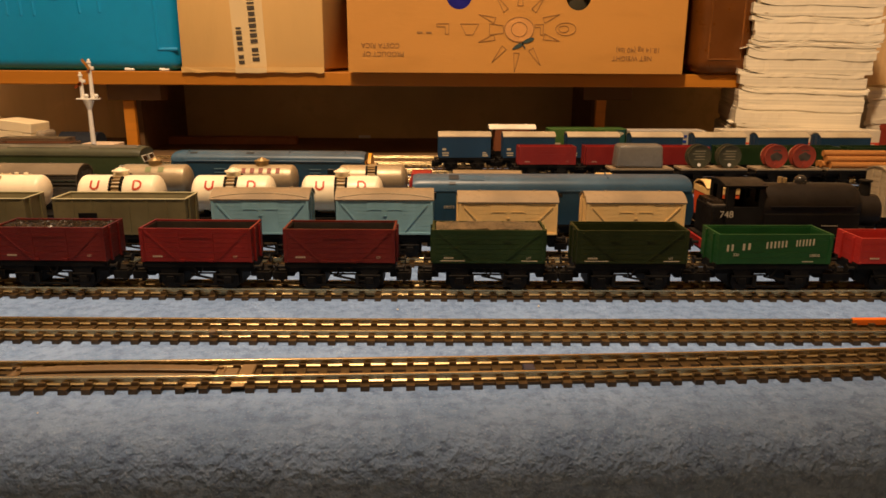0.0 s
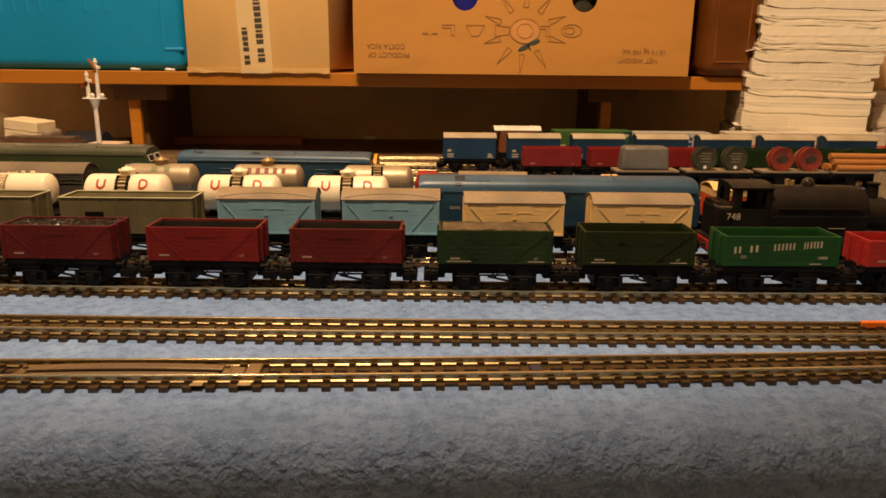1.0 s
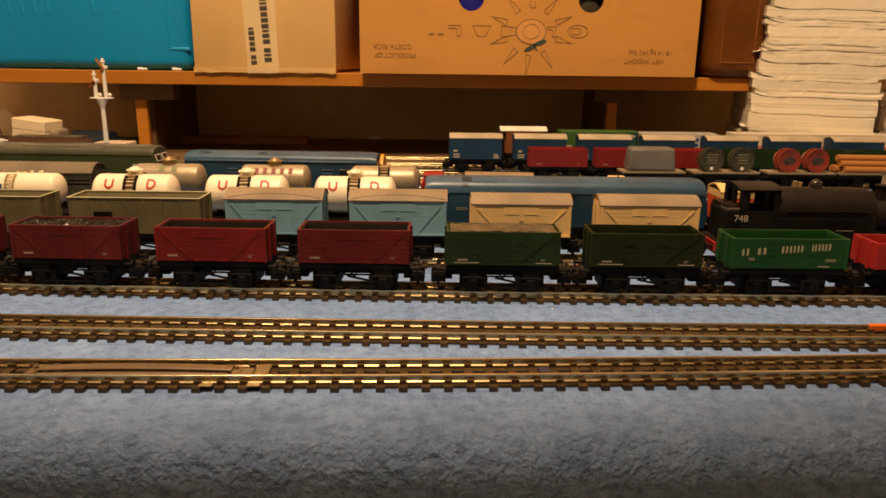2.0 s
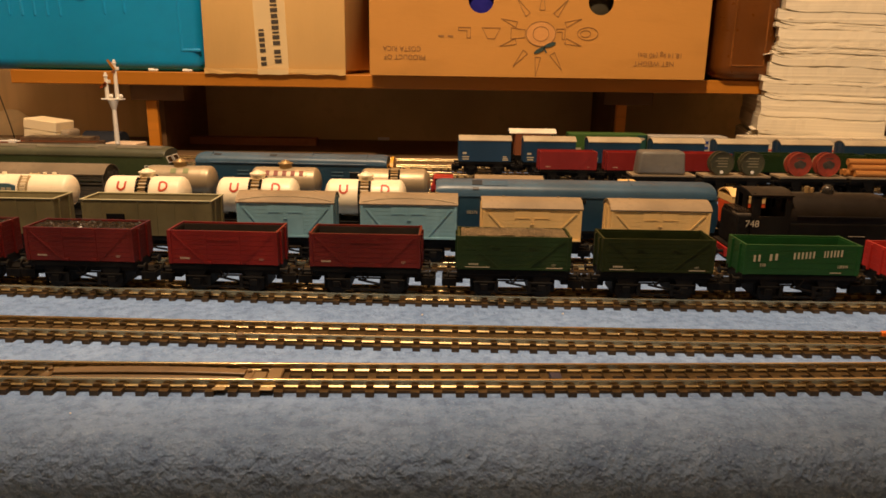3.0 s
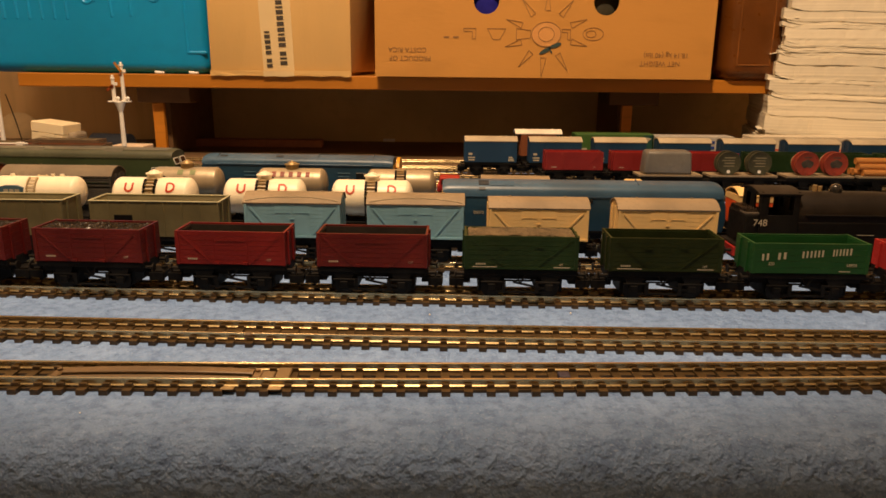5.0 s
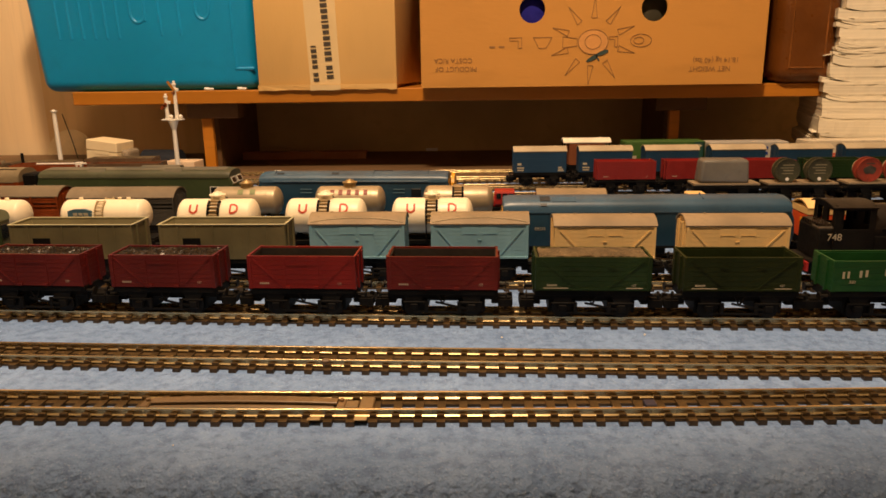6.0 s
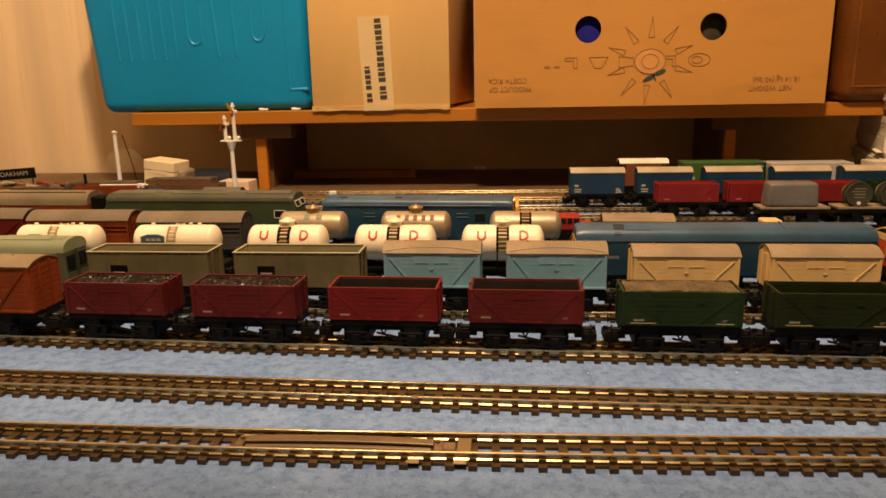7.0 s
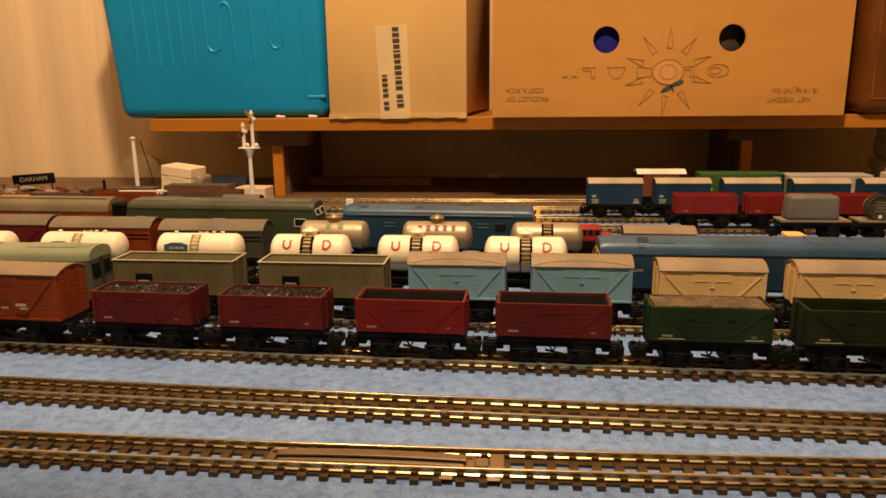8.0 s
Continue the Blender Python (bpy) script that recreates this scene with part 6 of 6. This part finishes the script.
part("stripe", bx(-0.0372, 0.0372, -0.0160, -0.0154, 0.0085, 0.0140), mat("stripe_red", (0.60, 0.045, 0.012), 0.5), cw, "red stripe")
lettering(cw, -0.0161, [(0.0, 0.0112, 0.062, 0.0009)])
cw.matrix_basis = on_road("eleventh", 0.4460, CD)
for wx in (0.5215, 0.5970):
    copy_thing(cw, on_road("eleventh", wx, CD))
lv = put(diesel("freight red long bogie van", 0.1540, FREIGHTRED, FREIGHTRED, top=0.0560, zs=0.0500, W=0.030, zb=0.0150, nose="", name="bogie_van", category="goods van", wheels=2), "eleventh", 0.7280)
part("roof_rail", bx(-0.077, 0.077, -0.0158, -0.0146, 0.0490, 0.0515), FREIGHTRED, lv)
lettering(lv, -0.0162, [(-0.066, 0.034, 0.010, 0.0022), (-0.006, 0.038, 0.034, 0.0026)])
copy_thing(lv, on_road("eleventh", 0.8905))
copy_thing(lv, on_road("eleventh", 1.0530))

# ---- things along the back ----
sg = thing("bracket_signal", "white bracket signal with two posts and orange arms", "signal")
part("base", bx(-0.006, 0.006, -0.006, 0.006, 0.0, 0.003, bev=0.0005), PLAINWHITE, sg)
part("mast", cyl(bmesh.new(), (0, 0, 0.049), 0.0036, 0.092, "z", 12, 0.0024), PLAINWHITE, sg, smooth=True)
part("flare", cyl(bmesh.new(), (0, 0, 0.0885), 0.0026, 0.0124, "z", 12, 0.0070), PLAINWHITE, sg, smooth=True)
part("platform", bx(-0.0135, 0.0135, -0.005, 0.005, 0.0949, 0.0965, bev=0.0003), PLAINWHITE, sg)
for px, zt, az in ((-0.0068, 0.1240, 0.1165), (0.0056, 0.1400, 0.1325)):
    part("post", cyl(bmesh.new(), (px, 0, (0.0966 + zt) / 2), 0.0026, zt - 0.0966, "z", 10, 0.0020), PLAINWHITE, sg, smooth=True)
    b = cyl(bmesh.new(), (px, 0, zt + 0.0012), 0.0030, 0.0022, "z", 10, 0.0024)
    bmesh.ops.create_uvsphere(b, u_segments=10, v_segments=6, radius=0.0018, matrix=Matrix.Translation((px, 0, zt + 0.0034)))
    part("finial", b, PLAINWHITE, sg, smooth=True)
    b = bmesh.new()
    strip(b, (px + 0.0012, az), (px - 0.0070, az + (0.0120 if px > 0 else -0.0070)), 0.0030, 0.0008, -0.0026)
    part("arm", b, mat("ochre_arm_paint", (0.36, 0.150, 0.016), 0.5) if px > 0 else ORANGE, sg, "orange-brown signal arm")
    part("arm_bracket", bx(px - 0.0032, px + 0.0012, -0.0034, 0.0012, az - 0.0046, az - 0.0008, bev=0.0005), BROWN, sg)
    part("lamp", bx(px + 0.0020, px + 0.0054, -0.0020, 0.0016, az - 0.0010, az + 0.0032, bev=0.0006), PLAINWHITE, sg)
    b = bmesh.new()
    bmesh.ops.create_uvsphere(b, u_segments=10, v_segments=8, radius=0.0027, matrix=Matrix.Translation((px + 0.0048, -0.0005, 0.0995)))
    part("counterweight", b, PLAINWHITE, sg, smooth=True)
sg.location = (-0.4340, 0.9800, 0.0)

pl = thing("signal_post", "plain white tapered post with a small cap", "post")
part("shaft", cyl(bmesh.new(), (0, 0, 0.0515), 0.0032, 0.103, "z", 12, 0.0026), PLAINWHITE, pl, smooth=True)
b = cyl(bmesh.new(), (0, 0, 0.1036), 0.0045, 0.0016, "z", 14)
cyl(b, (0, 0, 0.1050), 0.0026, 0.0014, "z", 12, 0.0012)
part("cap", b, PLAINWHITE, pl, smooth=True)
pl.location = (-0.6265, 1.0400, 0.0015)
cb = thing("thin_cable", "thin dark cable hanging beside the white post", "cable")
b = bmesh.new()
rows = []
for i in range(13):
    t = i / 12
    c_ = (0.0045 + 0.016 * t + 0.004 * math.sin(2.6 * t), 0.012, 0.100 * (1 - t) + 0.0002)
    rows.append([b.verts.new((c_[0] + 0.0007 * math.cos(a), c_[1] + 0.0007 * math.sin(a), c_[2])) for a in (math.pi * k / 4 for k in range(8))])
for u, v in zip(rows, rows[1:]):
    for k in range(8):
        b.faces.new((u[k], u[(k + 1) % 8], v[(k + 1) % 8], v[k]))
b.faces.new(rows[0])
b.faces.new(rows[-1][::-1])
bmesh.ops.recalc_face_normals(b, faces=b.faces)
part("cable_run", b, BLACK, cb, smooth=True)
cb.location = (-0.6265, 1.0400, 0.0)

wb_ = thing("small_carton", "small buff cardboard carton with a closed lid flap", "box")
part("carton_body", bx(-0.0255, 0.0255, -0.020, 0.020, 0.0, 0.0408, bev=0.0008), CARTON, wb_)
part("lid", bx(-0.0258, 0.0258, -0.0208, 0.0203, 0.0410, 0.0560, bev=0.0012), CARTON, wb_)
part("lid_tab", slab(bmesh.new(), [(-0.0130, 0.0413), (0.0130, 0.0413), (0.0110, 0.0363), (-0.0110, 0.0363)], -0.0207, -0.0201), CARTON, wb_)
part("wrapper", bx(0.0262, 0.0390, -0.014, 0.018, 0.0, 0.0460, bev=0.005, seg=3), mat("clear_grey_film", (0.34, 0.28, 0.20), 0.15, var=0.3, scale=90), wb_, "shiny grey plastic wrapper")
lettering(wb_, -0.0206, [(0.002, 0.030, 0.016, 0.004)], mat("faded_print", (0.62, 0.46, 0.25), 0.8))
wb_.matrix_basis = pose(-0.5900, 1.1050, 0.0030, 0, 6, -10)
rl = thing("dark_roll", "dark blue-black roll lying behind the carton", "roll")
part("roll", cyl(bmesh.new(), (0, 0, 0.0180), 0.0180, 0.060, "x", 24), mat("dark_blue_cloth", (0.012, 0.018, 0.032), 0.7), rl, smooth=True)
rl.matrix_basis = pose(-0.5350, 1.1700, 0.0, 0, 0, -6)
dsc = thing("disc", "pale half-round shape leaning on the wall", "disc")
pts = [(0.046 * math.cos(radians(180 * i / 28)), 0.001 + 0.050 * math.sin(radians(180 * i / 28))) for i in range(29)]
part("disc_body", slab(bmesh.new(), pts, -0.0015, 0.0015), mat("tan_disc", (0.88, 0.70, 0.42), 0.5), dsc)
dsc.matrix_basis = pose(-0.8080, 1.3930, 0.0, -6, 0, 0)
fb = thing("flat_packet", "pinkish flat packet at the foot of the shelf post", "packet")
part("packet", bx(-0.024, 0.024, -0.016, 0.016, 0.0, 0.0260, bev=0.001), mat("pink_packet", (0.80, 0.62, 0.44), 0.7), fb)
fb.matrix_basis = pose(-0.4780, 1.1100, 0.0, 0, 0, -6)
rod = thing("white_rod", "thin white plastic rod lying across a wagon", "rod")
part("rod_body", cyl(bmesh.new(), (0, 0, 0), 0.0011, 0.062, "x", 10), PLAINWHITE, rod)
part("rod_clip", bx(0.018, 0.026, -0.003, 0.003, -0.004, 0.0018, bev=0.0006), PLAINWHITE, rod)
rod.matrix_basis = pose(-0.5450, 0.9000, RT + 0.0182 + 0.0250, 0, 0, 0)
nb = thing("station_name_board", "black station name board with white letters on two posts", "sign")
part("board", bx(-0.0265, 0.0265, -0.001, 0.001, 0.0510, 0.0650, bev=0.0004), BLACK, nb)
text_part("board_name", "OAKHAM", 0.0082, WHITELET, nb, facing(0.0, -0.0013, 0.0583))
for s in (-1, 1):
    part("board_post", bx(s * 0.0215 - 0.0006, s * 0.0215 + 0.0006, -0.0006, 0.0006, 0.0, 0.0509), BLACK, nb)
nb.matrix_basis = pose(-0.7180, 0.9500, 0.0, 0, -3, 12)
yb = thing("yellow_box", "small yellow box beside the name board", "box")
part("box_body", bx(-0.018, 0.018, -0.012, 0.012, 0.0, 0.0470, bev=0.0008), YELLOW, yb)
yb.location = (-0.7020, 0.8740, 0.0)
bs = thing("ground_signal_stub", "small dark ground signal stub", "signal")
part("stub", cyl(bmesh.new(), (0, 0, 0.029), 0.0024, 0.058, "z", 10, 0.0018), BLACK, bs)
bs.location = (-0.6200, 0.9430, 0.0)
gs = thing("ground_signal", "small white ground signal on a stub", "signal")
b = bx(-0.006, 0.006, -0.003, 0.003, 0.0, 0.0055, bev=0.0006)
box(b, -0.0014, 0.0014, -0.0014, 0.0014, 0.0055, 0.0130)
box(b, -0.0052, 0.0052, -0.0015, 0.0015, 0.0125, 0.0235, bev=0.0010)
part("signal_body", b, PLAINWHITE, gs)
gs.location = (-0.3080, 1.0090, 0.0)
stick = thing("wood_batten", "dark reddish wooden batten lying along the wall", "batten")
part("batten", bx(-0.11, 0.11, -0.012, 0.012, 0.0, 0.016, bev=0.001), mat("reddish_wood", (0.26, 0.095, 0.032), 0.5, var=0.2, scale=60), stick)
stick.location = (-0.3350, 1.3000, 0.0)
tag = thing("paper_tag", "small white paper tag on the hardboard", "tag")
part("tag_body", bx(-0.011, 0.011, -0.0006, 0.0006, 0.0, 0.008), PLAINWHITE, tag)
tag.location = (-0.1150, 1.3925, 0.001)

# fittings on the front roads
ramp_ = thing("uncoupling_ramp", "brown plastic uncoupling ramp between the rails", "track fitting")
TAN = mat("tan_ramp_plastic", (0.14, 0.090, 0.042), 0.42, var=0.2, scale=160)
for ya, yb, base, arch, half in ((0.0004, 0.0056, 0.0046, 0.0008, 0.0450), (-0.0034, -0.0016, 0.0040, 0.0003, 0.0440)):
    b = bmesh.new()
    rows = []
    for i in range(21):
        q = -1 + 2 * i / 20
        zt = base + arch * (1 - q * q)
        yy = 0.0008 * (1 - q * q)
        rows.append([b.verts.new((half * q, y_, z_)) for y_, z_ in ((ya, zt - 0.0012), (ya, zt - 0.0003), (ya + 0.0004, zt), (yb + yy - 0.0004, zt), (yb + yy, zt - 0.0003), (yb + yy, zt - 0.0012))])
    for u, v in zip(rows, rows[1:]):
        for k in range(6):
            b.faces.new((u[k], u[(k + 1) % 6], v[(k + 1) % 6], v[k]))
    b.faces.new(rows[0])
    b.faces.new(rows[-1][::-1])
    bmesh.ops.recalc_face_normals(b, faces=b.faces)
    part("ramp_blade", b, TAN, ramp_)
for s in (-1, 1):
    part("ramp_end", bx(s * 0.0452, s * 0.0495, -0.0034, 0.0060, 0.0027, 0.0042, bev=0.0006), TAN, ramp_)
    part("ramp_pin", cyl(bmesh.new(), (s * 0.0470, 0.0030, 0.0046), 0.0012, 0.0014, "z", 10), TAN, ramp_)
part("ramp_base", bx(-0.0440, 0.0440, -0.0030, 0.0056, 0.0027, 0.0032), BLACK, ramp_)
ramp_.matrix_basis = on_road("front", -0.1580, 0.0)
pc = thing("power_clip", "tan plastic power clip across the track", "track fitting")
CLIP = mat("tan_clip_plastic", (0.20, 0.135, 0.065), 0.42, var=0.2)
part("clip_plate", bx(-0.0034, 0.0034, -0.0072, 0.0072, 0.0027, 0.0046, bev=0.0005), CLIP, pc)
part("clip_tongue", bx(-0.0100, -0.0040, -0.0030, 0.0036, 0.0027, 0.0042, bev=0.0004), CLIP, pc)
for q in (-0.0230, -0.0015):
    part("clip_tab", bx(q - 0.0030, q + 0.0030, -0.0140, -0.0106, 0.0027, 0.0032, bev=0.0002), mat("pale_clip_plastic", (0.36, 0.255, 0.125), 0.42, var=0.2), pc)
pc.matrix_basis = on_road("front", -0.0985, 0.0)
dk = thing("isolating_joint", "small dark joint between two rails", "track fitting")
part("joint", bx(-0.0028, 0.0028, -0.0030, 0.0030, 0.0027, 0.0045, bev=0.0004), mat("dark_blue_plastic", (0.02, 0.025, 0.06), 0.4), dk)
dk.matrix_basis = on_road("front", 0.0350, 0.0)
lump = thing("rail_joiner", "brown joiner lump on the near rail", "track fitting")
part("joiner", bx(-0.0022, 0.0022, -0.0018, 0.0018, 0.0027, 0.0066, bev=0.0008), TAN, lump)
f2 = ROADS["second"]
lump.location = (-0.1270, f2(-0.127) - 0.0089, 0)
oj = thing("rail_joiner", "orange plastic joiner on the rail", "track fitting")
part("joiner", bx(-0.010, 0.010, -0.0016, 0.0016, 0.0030, 0.0066, bev=0.0004), mat("bright_orange_plastic", (0.75, 0.16, 0.01), 0.4), oj)
oj.location = (0.2370, f2(0.237) + 0.0089, 0)

# fluff and crumbs on the carpet
random.seed(5)
for sx, sy in ((-0.0300, 0.4490), (0.0560, 0.4530), (-0.1790, 0.3230)):
    cr = thing("crumb", "tiny pale crumb on the carpet", "crumb", "crumbs")
    b = bmesh.new()
    bmesh.ops.create_icosphere(b, subdivisions=1, radius=0.0006 * random.uniform(0.6, 1.2))
    part("crumb_body", b, PLAINWHITE, cr)
    cr.matrix_basis = pose(sx, sy, 0.0006, random.uniform(0, 90), 0, random.uniform(0, 90))

# ---- the tracks: rails, and sleepers one by one near the aisle ----
sleeper_data = finish(sleeper_mesh(bmesh.new()), "sleeper", SLEEPER)
for road, f in ROADS.items():
    x0, x1 = -1.3, 1.2
    near = road in ("front", "second", "third")
    tr = thing("railway_track", "brown-sleepered model railway track with bright rails", "track", "roads of the yard")
    for s in (-1, 1):
        rail = part("rail", rail_mesh(f, s * 0.0089, x0, x1, RAIL_SIDE), RAILSIDE, tr)
        if near:
            part("rail_head", rail_mesh(f, s * 0.0089, x0, x1, RAIL_HEAD), RAIL, rail, "worn bright rail head")
        else:
            part("rail_head", rail_mesh(f, s * 0.0089, x0, x1, ROUND_HEAD), FARRAIL, rail, "rounded far rail head, coloured brighter for its glint", smooth=True)
    b = bmesh.new()
    n = int((x1 - x0) / PITCH)
    forms = []
    for i in range(n):
        x = x0 + PITCH * (i + 0.5)
        m = on_road(road, x, 0.0)
        if near and -0.46 < x < 0.33:
            ob = new("sleeper", sleeper_data)
            ob.parent, ob.matrix_basis = tr, m
        else:
            forms.append(m)
    src = sleeper_mesh(bmesh.new())
    co_ = [v.co.copy() for v in src.verts]
    fc = [[v.index for v in f_.verts] for f_ in src.faces]
    src.verts.index_update()
    fc = [[v.index for v in f_.verts] for f_ in src.faces]
    verts, faces = [], []
    for m in forms:
        k = len(verts)
        verts += [tuple(m @ c) for c in co_]
        faces += [[k + q for q in f_] for f_ in fc]
    src.free()
    me = bpy.data.meshes.new("sleeper_run")
    me.from_pydata(verts, [], faces)
    me.materials.append(SLEEPER)
    ob = tagged(new("sleeper_run", me), kind="stuff")
    ob.parent = tr
    for s in (-1, 1):
        b = bmesh.new()
        k, last = 60, None
        for i in range(k + 1):
            xa = x0 + (x1 - x0) * i / k
            v = [b.verts.new((xa, f(xa) + s * 0.0089 + dy, z)) for dy, z in ((-0.0022 - 0.0022 * (s > 0), 0.0002), (-0.0022 - 0.0022 * (s > 0), 0.0016), (0.0022 + 0.0022 * (s < 0), 0.0016), (0.0022 + 0.0022 * (s < 0), 0.0002))]
            if last:
                for q in range(3):
                    b.faces.new((last[q], last[q + 1], v[q + 1], v[q]))
            last = v
        part("sleeper_web", b, SLEEPER, tr)
